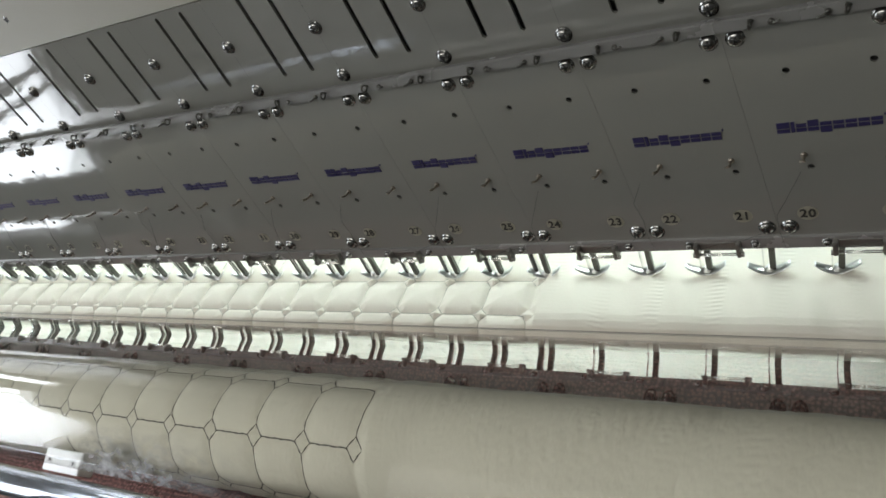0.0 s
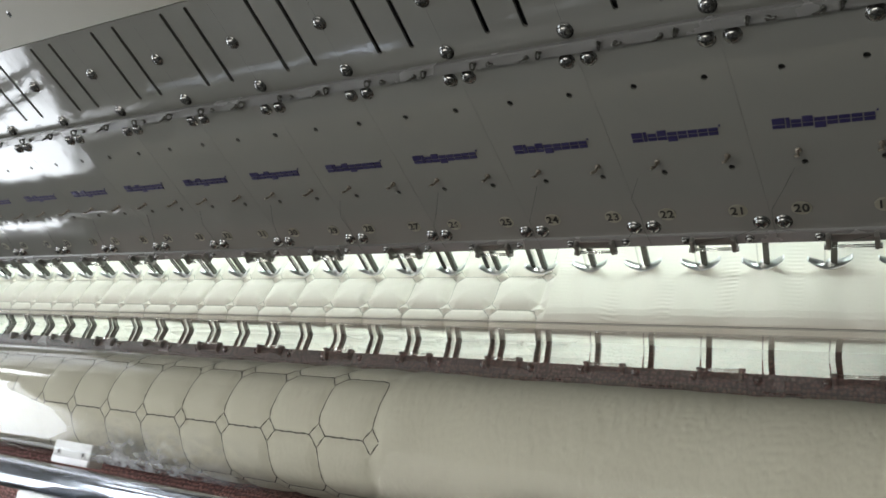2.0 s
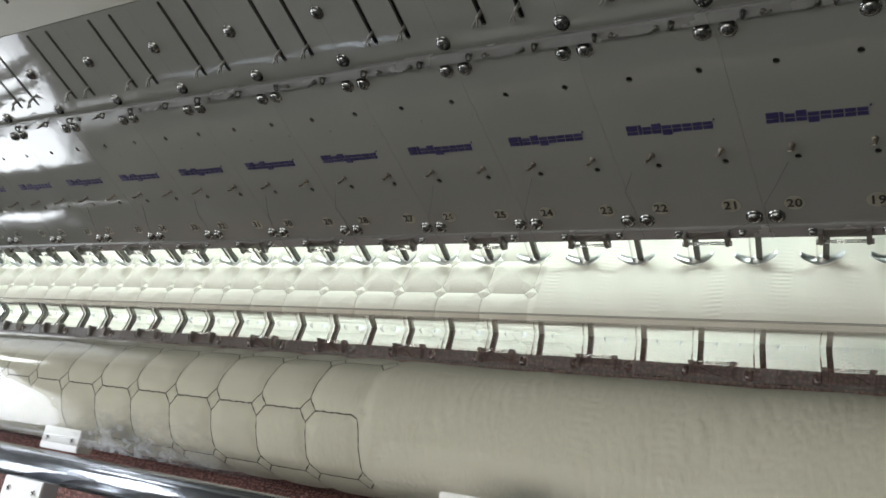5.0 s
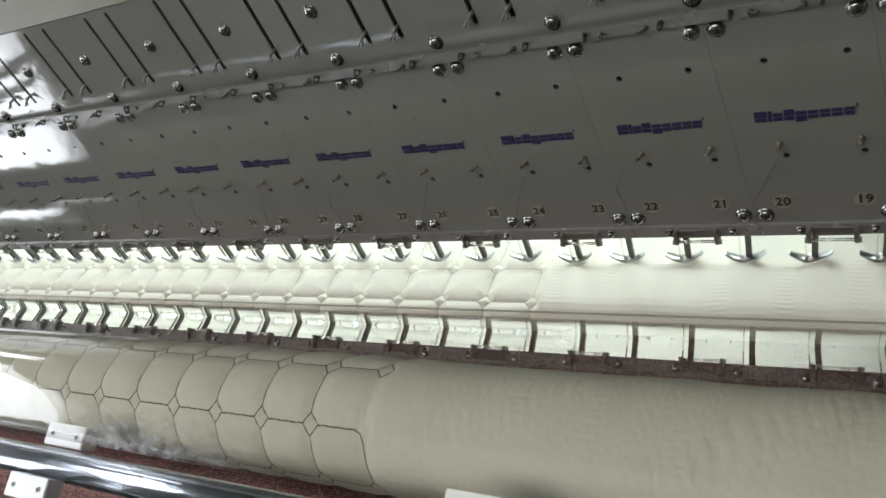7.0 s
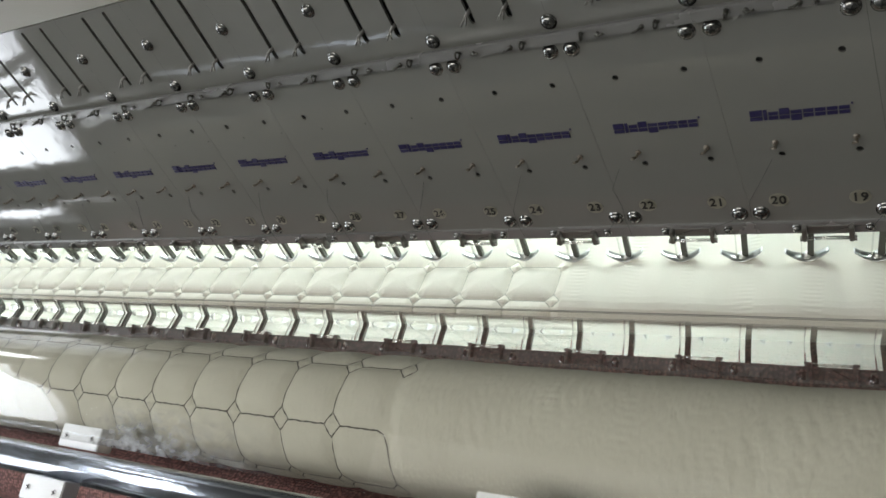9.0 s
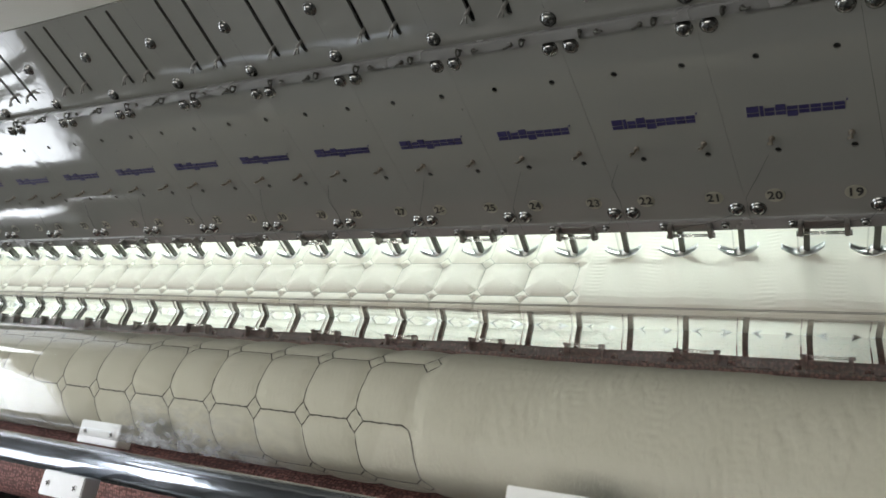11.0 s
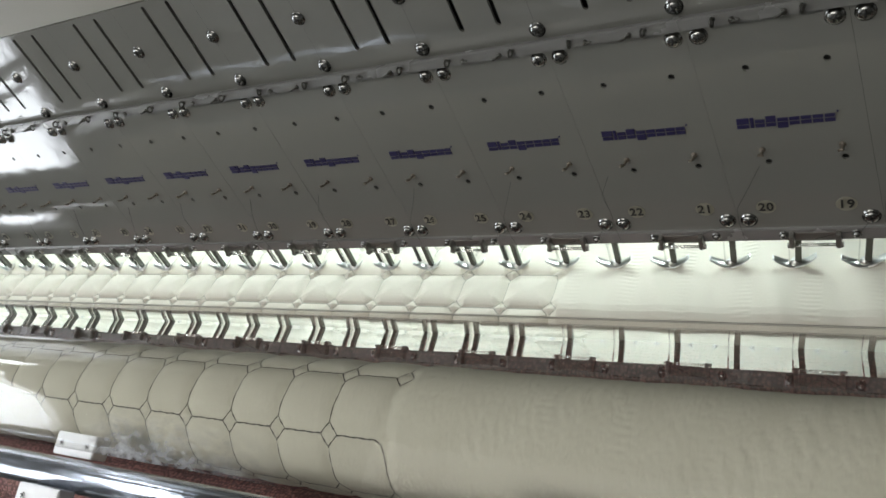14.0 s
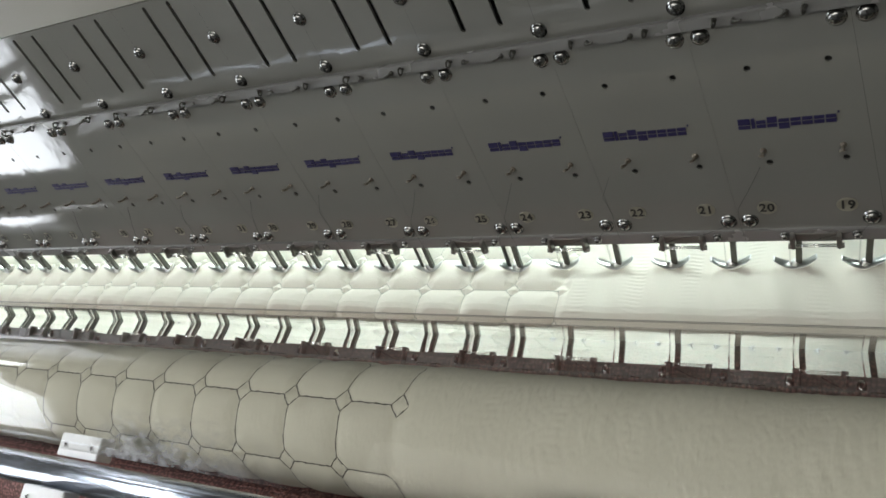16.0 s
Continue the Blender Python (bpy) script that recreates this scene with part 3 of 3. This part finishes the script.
def build_head_body():
    head = tagged(new("sewing_head"), "dark hollow steel beam housing of the quilting machine", "machine")
    head.location = (0, 0.2, Z0)
    # black block stands in for the unlit hollow behind slots and panels
    part("beam", box(bmesh.new(), UL, UR, -0.12, 0.42, -0.10, 0.40), BLACK, head, "black block for the unlit inside of the head")
    bm = bmesh.new()
    ya, za, yb, zb = 0.0222, 0.2145, 0.0542, 0.46
    for x0, x1 in ((UL, UR),):
        a = [bm.verts.new((x, y - 0.2, z)) for x, y, z in ((x0, ya, za), (x1, ya, za), (x1, yb, zb), (x0, yb, zb))]
        b = [bm.verts.new((x, y - 0.196, z - 0.003)) for x, y, z in ((x0, ya, za), (x1, ya, za), (x1, yb, zb), (x0, yb, zb))]
        bm.faces.new(a)
        bm.faces.new(b[::-1])
        for i in range(4):
            bm.faces.new((a[i], b[i], b[(i + 1) % 4], a[(i + 1) % 4]))
    part("top_cover", bm, COVERM, head, "grey sloping top cover")
    for i in range(8):
        part("bolt", BOLT, None, head, "", pose(-1.45 + i * 0.3048, -0.166, 0.262))
    for x in (UL - 0.08, UR):
        part("end_housing", box(bmesh.new(), x, x + 0.08, -0.19, 0.42, -0.12, 0.47, 0.01), FRAMEM, head)


build_lower_panels()
build_strip()
build_slot_panels()
build_head_body()


# ---- brackets, presser feet, needle bars, take-up levers ----
def needle_x(n):
    return -0.055 - (n - 19) * 0.0764


def build_brackets():
    lugs = []
    for s in (-1, 1):
        bm = box(bmesh.new(), s * 0.0245 - 0.0026, s * 0.0245 + 0.0026, -0.009, 0.006, -0.0095, 0.010, 0.0010)
        tube(bm, (s * 0.0245, -0.005, -0.0065), (s * 0.0295, -0.005, -0.0065), 0.0034, 10)
        lugs.append(mesh_of("lug", bm, BRACKET))
    plate = mesh_of("back_plate", box(bmesh.new(), -0.021, 0.021, -0.001, 0.003, -0.003, 0.008), BRACKET)
    bm = bmesh.new()
    for dz in (-0.0078, -0.0048):
        tube(bm, (-0.024, -0.005, dz), (0.024, -0.005, dz), 0.0009, 8)
    rod = mesh_of("rod", bm, CHROME, True)
    for k in range(-3, 14):
        b = tagged(new("clamp_bracket"), "small zinc bracket with two lugs and a steel rod", "bracket", "clamp brackets under the panels")
        b.matrix_basis = at_low(-0.199 - k * 2 * S, -0.2265, 0.004)
        for nm, me in (("lug", lugs[0]), ("lug", lugs[1]), ("back_plate", plate), ("rod", rod)):
            part(nm, me, None, b)


def foot_meshes():
    def lean(bm):
        for v in bm.verts:
            v.co.x += 0.08 * (v.co.z - 0.008)
        return bm

    bm = box(bmesh.new(), 0.0002, 0.0074, -0.004, 0.004, 0.006, 0.20, 0.0008)
    stem = mesh_of("stem", lean(bm), STEMM)
    bm = box(bmesh.new(), -0.0072, -0.0056, -0.005, 0.002, 0.005, 0.20, 0.0004)
    blade = mesh_of("blade", lean(bm), CHROME)
    bm = bmesh.new()
    n = 20
    prev = None
    for i in range(n + 1):
        u = -1 + 2 * i / n
        x, z = 0.0250 * u, 0.0006 + 0.0150 * abs(u) ** 1.75
        wy = 0.0074 * (1 - 0.38 * abs(u) ** 2.0)
        th = 0.0034 - 0.0010 * abs(u)
        ring = [bm.verts.new((x, y - 0.002, z + dz)) for y, dz in ((-wy * 0.55, 0), (wy * 0.55, 0), (wy, th * 0.7), (wy * 0.86, th), (-wy * 0.86, th), (-wy, th * 0.7))]
        if prev:
            for a in range(6):
                bm.faces.new((prev[a], prev[(a + 1) % 6], ring[(a + 1) % 6], ring[a]))
        else:
            bm.faces.new(ring)
        prev = ring
    bm.faces.new(prev)
    wing = mesh_of("wing_plate", bm, FOOTM, True)
    bm = lathe(bmesh.new(), [(0, 0.0100), (0.0042, 0.0095), (0.0058, 0.0065), (0.0066, 0.003), (0.006, 0.0012), (0, 0.0008)], 14, (0, 0, 1))
    hub = mesh_of("hub", bm, FOOTM, True)
    return stem, blade, wing, hub


FOOTZ = Z0 - 0.2955


def build_feet():
    stem, blade, wing, hub = foot_meshes()
    rail = tagged(new("raised_presser_bar"), "presser bar with idle polished winged presser feet", "presser feet")
    act = tagged(new("working_presser_bar"), "presser bar with working winged presser feet on the cloth", "presser feet")
    for e in (rail, act):
        e.location = (0, 0, FOOTZ)
        part("bar", box(bmesh.new(), UL + 0.1, UR - 0.1, 0.012, 0.03, 0.192 if e is rail else 0.196, 0.204 if e is rail else 0.208), DARKSTEEL, e)
    for n in range(14, 46):
        e = rail if n < 24 else act
        f = part("presser_foot", wing, None, e, "polished steel foot with two raised wings", pose(needle_x(n), 0, 0, 0, 0, 4))
        part("stem", stem, None, f)
        part("blade", blade, None, f)
        part("hub", hub, None, f)
    nb = tagged(new("needle_beam"), "beam carrying slim dark steel needle bars", "needle bars")
    nb.location = (0, 0, FOOTZ + 0.04)
    part("beam", box(bmesh.new(), UL + 0.1, needle_x(24) + 0.1, 0.032, 0.05, 0.19, 0.202), DARKSTEEL, nb)
    bm = bmesh.new()
    tube(bm, (0, 0, -0.004), (0, 0, 0.195), 0.0042, 12)
    tube(bm, (0, 0, -0.010), (0, 0, -0.004), 0.0030, 12, 0.0042)
    for v in bm.verts:
        v.co.x += 0.08 * v.co.z
    bar = mesh_of("needle_bar", bm, STEMM, True)
    needle = mesh_of("needle", tube(bmesh.new(), (0, 0, -0.034), (0, 0, -0.010), 0.0004, 6, 0.001), CHROME)
    for n in range(24, 46):
        b = part("needle_bar", bar, None, nb, "", pose(needle_x(n) - 0.0135, 0.002, 0))
        part("needle", needle, None, b)
    tl = tagged(new("take_up_beam"), "take-up levers with small forked tips reaching through slots", "take-up levers")
    tl.location = upp(0, 0.0718)
    bm = bmesh.new()
    tube(bm, (0, 0.03, 0), (0, -0.010, -0.001), 0.0024, 8)
    for s in (-1, 1):
        tube(bm, (0, -0.009, 0), (-0.005 + s * 0.0036, -0.015, -0.010), 0.0013, 6)
    lever = mesh_of("take_up_lever", bm, BRACKET, True)
    for k in range(1, 14):
        for d in (-0.0754, -0.0273):
            part("take_up_lever", lever, None, tl, "", Matrix.Translation(upp(d - k * 2 * S, 0.0718) - upp(0, 0.0718)))
    return rail, act, nb, tl


build_brackets()
RAIL, ACT, NEEDLES, LEVERS = build_feet()

# ---- cloth in the sewing gap: stiff cross strips that pass over the front edge ----
CZ = Z0 - 0.2975
BEND, BR = -0.070, 0.040
WID = 0.0088


def cloth_path(s):
    """Place on the cloth's way for a flat coordinate s (towards the back positive)."""
    if s >= BEND:
        return Vector((0, s, 0))
    a = (BEND - s) / BR
    m = radians(82)
    if a <= m:
        return Vector((0, BEND - BR * math.sin(a), -BR * (1 - math.cos(a))))
    r = (a - m) * BR
    return Vector((0, BEND - BR * math.sin(m) - r * math.cos(m), -BR * (1 - math.cos(m)) - r * math.sin(m)))


GAPAMP = 0.009


def strip_mesh(e0, e1, ny):
    xi = np.concatenate([np.arange(-1.95, 0.03, 0.0042), np.arange(0.03, 0.95, 0.007)])
    eta = np.concatenate([[e0], np.linspace(e0, e1, ny + 1), [e1]])
    X, E = np.meshgrid(xi, eta)
    H = quilt_height(X, E, GAPAMP)
    P = np.stack([X, E - (e0 + e1) / 2, H], -1)
    for r, sgn in ((0, -1), (-1, 1)):
        P[r, :, 1] += sgn * 0.0014
        P[r, :, 2] -= 0.0010
    me = grid_mesh("cloth", P, [CLOTH])
    d = 1e-4
    nx = -(quilt_height(X + d, E, GAPAMP) - H) / d
    ny_ = -(quilt_height(X, E + d, GAPAMP) - H) / d
    N = np.stack([nx, ny_, np.ones_like(nx)], -1)
    N /= np.linalg.norm(N, axis=-1)[..., None]
    me.normals_split_custom_set_from_vertices(N.reshape(-1, 3).tolist())
    return me


def strip_threads(e0, e1):
    lines = []
    for ln in seams(24, range(-3, 8), 0):
        cur = []
        for (x0, y0), (x1, y1) in zip(ln, ln[1:]):
            n = max(1, int(math.hypot(x1 - x0, y1 - y0) / 0.002))
            for i in range(n + 1):
                y = y0 + (y1 - y0) * i / n
                if e0 <= y < e1:
                    cur.append((x0 + (x1 - x0) * i / n, y))
                elif len(cur) > 1:
                    lines.append(cur)
                    cur = []
                else:
                    cur = []
        if len(cur) > 1:
            lines.append(cur)
    if not lines:
        return None
    v, f = ribbon(lines, 0.0013, lambda x, e: np.stack([x, e - (e0 + e1) / 2, quilt_height(x, e, GAPAMP) + 0.0008], -1), 0.003)
    me = bpy.data.meshes.new("stitching")
    me.from_pydata(v.tolist(), [], f)
    me.materials.append(PALETHREAD)
    return me


STRIPS = []


def build_gap_cloth():
    edges = [-0.2576 + WID * i for i in range(47)]
    spans = [(a, a + WID, 6) for a in edges] + [(edges[-1] + WID, 0.40, 44)]
    for a, b, ny in spans:
        ob = tagged(new("quilt_strip", strip_mesh(a, b, ny)), "cream white quilted cloth under the presser feet", "cloth", "strips of the quilt in the sewing gap")
        th = strip_threads(a, b)
        if th:
            tagged(part("stitching", th, None, ob, "pale stitched seam thread"), kind="stuff")
        STRIPS.append((ob, a, b))
    bed = tagged(new("needle_bed"), "steel needle bed under the cloth", "machine part")
    bed.location = (0, 0.2, CZ - 0.08)
    part("top", box(bmesh.new(), UL, UR, -0.245, 0.25, 0.0, 0.062, 0.004), DARKSTEEL, bed)


build_gap_cloth()

# ---- front roller with the finished quilt, grip rollers, clear guard ----
RC, RR = (-0.3475, Z0 - 0.2126), 0.0787
CELL = radians(57.46)     # turn of the roll for one row of cells


def build_quilt_roll():
    n = 220
    xi = np.concatenate([np.arange(-1.12, 0.03, 0.0042), np.arange(0.03, 1.0, 0.0035)])
    al = -math.pi + np.arange(n) * 2 * math.pi / n
    X, A = np.meshgrid(xi, al)

    def surf(x, a):
        eta = a * ROW / CELL
        h = quilt_height(x, eta, 0.0038, 0.25, 0.00022)
        ease = np.clip(x / 0.10, 0, 1)
        h = h - 0.0020 * ease * ease * (3 - 2 * ease)
        h = h + ease * (0.00036 * np.sin(x * 470 + 2.2 * np.sin(a * 5 + x * 31) + 3 * np.sin(x * 41)) * (0.5 + 0.5 * np.sin(a * 3 + x * 23))
                        + 0.0003 * np.sin(x * 720 + 3 * np.sin(a * 9 + x * 17)) * (0.5 + 0.5 * np.sin(a * 4 - x * 37)) + 0.0004 * np.sin(x * 33 + a))
        r = RR + h
        return np.stack([x, r * np.cos(a), r * np.sin(a)], -1)

    uv = np.stack([X, np.abs((A + 0.9) % (2 * math.pi) - math.pi) * RR], -1).reshape(-1, 2)
    me = grid_mesh("cloth", surf(X, A), [ROLLCLOTH], wrap=True, uv=uv)
    roll = tagged(new("quilt_on_roller"), "cream quilt with dark octagon stitching wrapped round the front roller", "quilt")
    part("cloth", me, None, roll)
    v, f = ribbon(seams(14, range(-3, 4), 1, 1), 0.0017, lambda x, e: surf(x, e * CELL / ROW) * np.array([1, 1.006, 1.006]), 0.004)
    th = bpy.data.meshes.new("stitching")
    th.from_pydata(v.tolist(), [], f)
    th.materials.append(THREAD)
    tagged(part("stitching", th, None, roll, "stitched thread in octagons and diamonds, seam shade in its dark grey"), kind="stuff")
    part("core", tube(bmesh.new(), (-1.15, 0, 0), (1.05, 0, 0), 0.064, 40), GRIP, roll)
    return roll


def build_grip_roller(y, z, label):
    r = tagged(new("grip_roller"), label, "roller", "brown grip rollers")
    r.location = (0, y, z)
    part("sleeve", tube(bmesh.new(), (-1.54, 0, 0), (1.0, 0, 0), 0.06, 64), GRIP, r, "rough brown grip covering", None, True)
    part("shaft", tube(bmesh.new(), (-1.58, 0, 0), (1.05, 0, 0), 0.018, 20), CHROME, r)
    return r


def build_guard():
    g = tagged(new("clear_guard"), "clear acrylic guard bent over the quilt roller on steel tube", "guard")
    g.location = (0, -0.513, Z0 - 0.117)
    ey, ez, ph, flat, R = -0.155, -0.2275, radians(38), 0.22, 0.09
    lip = 0.031
    ky, kz = ey - lip * math.cos(ph), ez + lip * math.sin(ph)
    # a narrow lip bent almost level, then the flat part
    ly, lz = ky + 0.0101, kz - 0.0018
    prof = [(ly, lz), (ky, kz)]
    # the sheet's rear part is rolled up towards its edge: slope in degrees along the run
    steps = 44
    run = (flat - lip) / steps
    y, z = ky, kz
    for i in range(steps):
        d = (i + 0.5) * run
        slope = radians(np.interp(d, (0.0, 0.014, 0.034, 0.060, 0.085, 0.150, 0.19), (29.8, 32.4, 36.0, 38.7, 38.6, 37.4, 38.0)))
        y, z = y - run * math.cos(slope), z + run * math.sin(slope)
        prof.append((y, z))
    nflat = len(prof)
    # the arc over the roller starts where the flat part ends
    a0, a1 = math.pi / 2 - ph, radians(120)
    cy, cz = y - R * math.cos(a0), z - R * math.sin(a0)
    for i in range(1, 20):
        a = a0 + (a1 - a0) * i / 19
        prof.append((cy + R * math.cos(a), cz + R * math.sin(a)))
    for q in (0.02, 0.04, 0.058):
        prof.append((cy + R * math.cos(a1) - q * math.sin(a1), cz + R * math.sin(a1) + q * math.cos(a1)))
    th = 0.004
    P = np.array(prof)
    T = np.gradient(P, axis=0)
    T /= np.linalg.norm(T, axis=1)[:, None]
    N = np.stack([T[:, 1], -T[:, 0]], -1)
    N[N[:, 1] < 0] *= -1
    Q = P - N * th
    loop = np.concatenate([P, Q[::-1], P[:1]])
    xs = np.array([-1.24, 1.05])
    V = np.zeros((len(loop), 2, 3))
    V[:, :, 0] = xs[None]
    V[:, :, 1] = loop[:, :1] + 0.513
    V[:, :, 2] = loop[:, 1:] + 0.117
    sheet = part("sheet", grid_mesh("sheet", V, [CLEAR, CLEAR_IN, CLEAR_WORN]), None, g, "clear shiny acrylic sheet")
    sm = sheet.data
    k = len(P)
    sm.polygons.foreach_set("use_smooth", [0 < i < k - 1 for i in range(len(sm.polygons))])
    for i, poly in enumerate(sm.polygons):
        poly.material_index = 1 if i == 0 else 0 if i < nflat else 2 if i < k - 1 else 1
    sheet.visible_shadow = False
    part("tube", tube(bmesh.new(), (-1.16, 0, 0), (1.1, 0, 0), 0.019, 40), TUBEM, g, "polished steel tube", None, True)
    bm = box(bmesh.new(), -1.12, 1.05, -0.0010, 0.0, 0.0002, 0.0010)
    part("edge_trim", bm, TRIMM, g, "dull grey edge tape", pose(0, ly + 0.513, lz + 0.117, -10, 0, 0))
    bm = box(bmesh.new(), -1.12, 1.05, 0.0002, 0.0012, -0.0012, 0.0010)
    part("edge_lip", bm, COVERM, g, "thin dull rim", pose(0, ly + 0.513, lz + 0.117, -10, 0, 0))
    bm = lathe(bmesh.new(), [(0.0036, 0.0), (0.0036, 0.0008), (0, 0.0009)], 14)
    k0 = len(bm.faces)
    # black bars give the cross recess its shade
    for a in (0.4, 0.4 + math.pi / 2):
        c = bmesh.ops.create_cube(bm, size=1)
        bmesh.ops.transform(bm, matrix=Matrix.Translation((0, -0.0010, 0)) @ Matrix.Rotation(a, 4, "Y") @ Matrix.Diagonal((0.0062, 0.0004, 0.0013, 1)), verts=c["verts"])
    bm.faces.ensure_lookup_table()
    for f in bm.faces[k0:]:
        f.material_index = 1
    flush = mesh_of("screw", bm, [BLOCK, BLACK])
    blk = mesh_of("clamp_block", box(bmesh.new(), -0.0385, 0.0385, -0.014, 0.014, -0.022, 0.0, 0.0012), BLOCK)
    for i in range(-1, 3):
        x = -0.412 + 0.6 * i
        for (dy, dz, tilt, dx) in ((0.038, 0.001, 24, 0.0), (-0.040, 0.016, 24, 0.022)):
            b = part("clamp_block", blk, None, g, "milled aluminium clamp block with two screws", pose(x + dx, dy, dz, tilt, 0, 0))
            for s in (-1, 1):
                part("screw", flush, None, b, "", Matrix.Translation((s * 0.025, 0, 0)) @ Matrix.Rotation(-math.pi / 2, 4, "X"))
    return g


ROLL = build_quilt_roll()
GRIP_BACK = build_grip_roller(-0.179, Z0 - 0.333, "brown textured grip roller behind the quilt roll")
GRIP_FRONT = build_grip_roller(-0.448, Z0 - 0.313, "brown textured grip roller below the quilt roll")
GUARD = build_guard()


def build_base():
    base = tagged(new("machine_base"), "grey painted machine frame carrying the rollers", "machine frame")
    base.location = (0, 0, 0.0)
    part("front_panel", box(bmesh.new(), -1.7, 1.3, -0.62, -0.60, 0.05, 0.98, 0.004), FRAMEM, base)
    # near-black box in place of the shade below the rollers
    part("inner_shade_box", box(bmesh.new(), -1.7, 1.3, -0.30, 0.55, 0.05, 0.80, 0.004), BLACK, base)
    part("rail", tube(bmesh.new(), (-1.7, -0.60, 1.02), (1.3, -0.60, 1.02), 0.016, 24), FRAMEM, base, "thin painted rail", None, True)
    # added out of view: boxes that cut the low window's reflection in the panels
    part("blocker_rail", box(bmesh.new(), -2.9, -1.7, -0.53, -0.49, 0.847, 0.990, 0.004), FRAMEM, base)
    part("blocker_panel", box(bmesh.new(), -2.9, -1.7, -0.55, -0.49, 0.0, 0.793, 0.004), FRAMEM, base)
    for x0, x1 in ((-2.88, -2.83), (-2.17, -1.71)):
        part("blocker_post", box(bmesh.new(), x0, x1, -0.525, -0.495, 0.793, 0.847), FRAMEM, base)
    for x in (-1.78, 1.3):
        part("end_frame", box(bmesh.new(), x, x + 0.08, -0.48, 0.6, 0.0, 0.82, 0.01), FRAMEM, base)
    for x in (-2.44, 1.3):
        part("column", box(bmesh.new(), x, x + 0.1, 0.1, 0.5, 0.0, 1.7, 0.01), FRAMEM, base)


build_base()

# ---- what moves ----
TIMES = (0, 0.5, 1, 1.5, 2, 2.5, 3, 3.5, 4, 6.5, 7, 7.5, 8, 8.5, 9, 11.5, 12, 12.5, 13, 13.5, 14, 14.5, 15, 15.5, 16)
TURN = (64.0, 70.0, 72.5, 72.4, 66.2, 71.6, 83.9, 85.1, 93.5, 127.0, 127.1, 127.0, 127.4, 126.9, 126.7, 126.7, 126.1, 131.9, 133.5, 128.5, 128.1, 134.4, 144.1, 147.5, 156.0)
SIDE = (-0.499, -0.4975, -0.4942, -0.4847, -0.478, -0.485, -0.4896, -0.4881, -0.4874, -0.4702, -0.4645, -0.4534, -0.4433, -0.4424, -0.429, -0.3987, -0.3982, -0.4044, -0.4113, -0.4183, -0.4183, -0.4096, -0.4106, -0.4091, -0.4094)
GAPX = tuple(x + 0.0517 for x in SIDE)      # the cloth in the gap shifts with the roll
FEED = (-0.0105, -0.0105, -0.0130, -0.0130, -0.0095, -0.0140, -0.0215, -0.0275, -0.0365, -0.0751, -0.077, -0.0761, -0.0769, -0.0754, -0.0764, -0.0756, -0.0755, -0.0772, -0.0785, -0.0802, -0.0792, -0.086, -0.096, -0.099, -0.1075)
BEAT = 0.664     # seconds for one stitch


def motions():
    walk(ROLL, [(t, pose(x, RC[0], RC[1], q, 0, 0)) for t, x, q in zip(TIMES, SIDE, TURN)])
    for ob in (GRIP_BACK, GRIP_FRONT):
        p = ob.location.copy()
        walk(ob, [(t, pose(x + 0.42, p.y, p.z, -q * 0.9, 0, 0)) for t, x, q in zip(TIMES, SIDE, TURN)])
    p = GUARD.location.copy()
    walk(GUARD, [(t, pose(x, p.y, p.z)) for t, x in zip(TIMES, SIDE)])
    for ob, a, b in STRIPS:
        rows = []
        for t, x, y in zip(TIMES, GAPX, FEED):
            p, q = cloth_path(y + a), cloth_path(y + b)
            m, d = (p + q) / 2, q - p
            rows.append((t, pose(x, m.y, CZ + m.z, math.degrees(math.atan2(d.z, d.y)), 0, 0)))
        walk(ob, rows)
    beats = []
    k = 0
    while k * BEAT / 4 <= 16.0:
        beats.append((k * BEAT / 4, math.cos(k * math.pi / 2)))
        k += 1
    walk(NEEDLES, [(t, pose(0, 0, FOOTZ + 0.048 - 0.034 * c)) for t, c in beats])
    walk(ACT, [(t, pose(0, 0, FOOTZ + 0.0075 * (1 - c) / 2 - 0.004)) for t, c in beats])
    # the levers dip to the slots' lower ends once a stitch, and swing back inside above
    swing = ((-0.22, 0.105, -0.034), (-0.15, 0.090, -0.034), (-0.09, 0.045, -0.006), (-0.04, 0.010, 0.0), (0.0, 0.0, 0.0), (0.05, 0.006, 0.0), (0.10, 0.024, 0.0),
             (0.16, 0.055, -0.004), (0.23, 0.090, -0.034), (0.30, 0.105, -0.034))
    rows = [(0.0, Matrix.Translation(upp(0, 0.1235, -0.034)))]
    for k in range(25):
        for dt, v, out in swing:
            t = 0.40 + k * BEAT + dt
            if 0.02 < t < 15.97:
                rows.append((t, Matrix.Translation(upp(0, 0.0185 + v, out))))
    rows.append((16.0, rows[-1][1]))
    walk(LEVERS, rows)


motions()
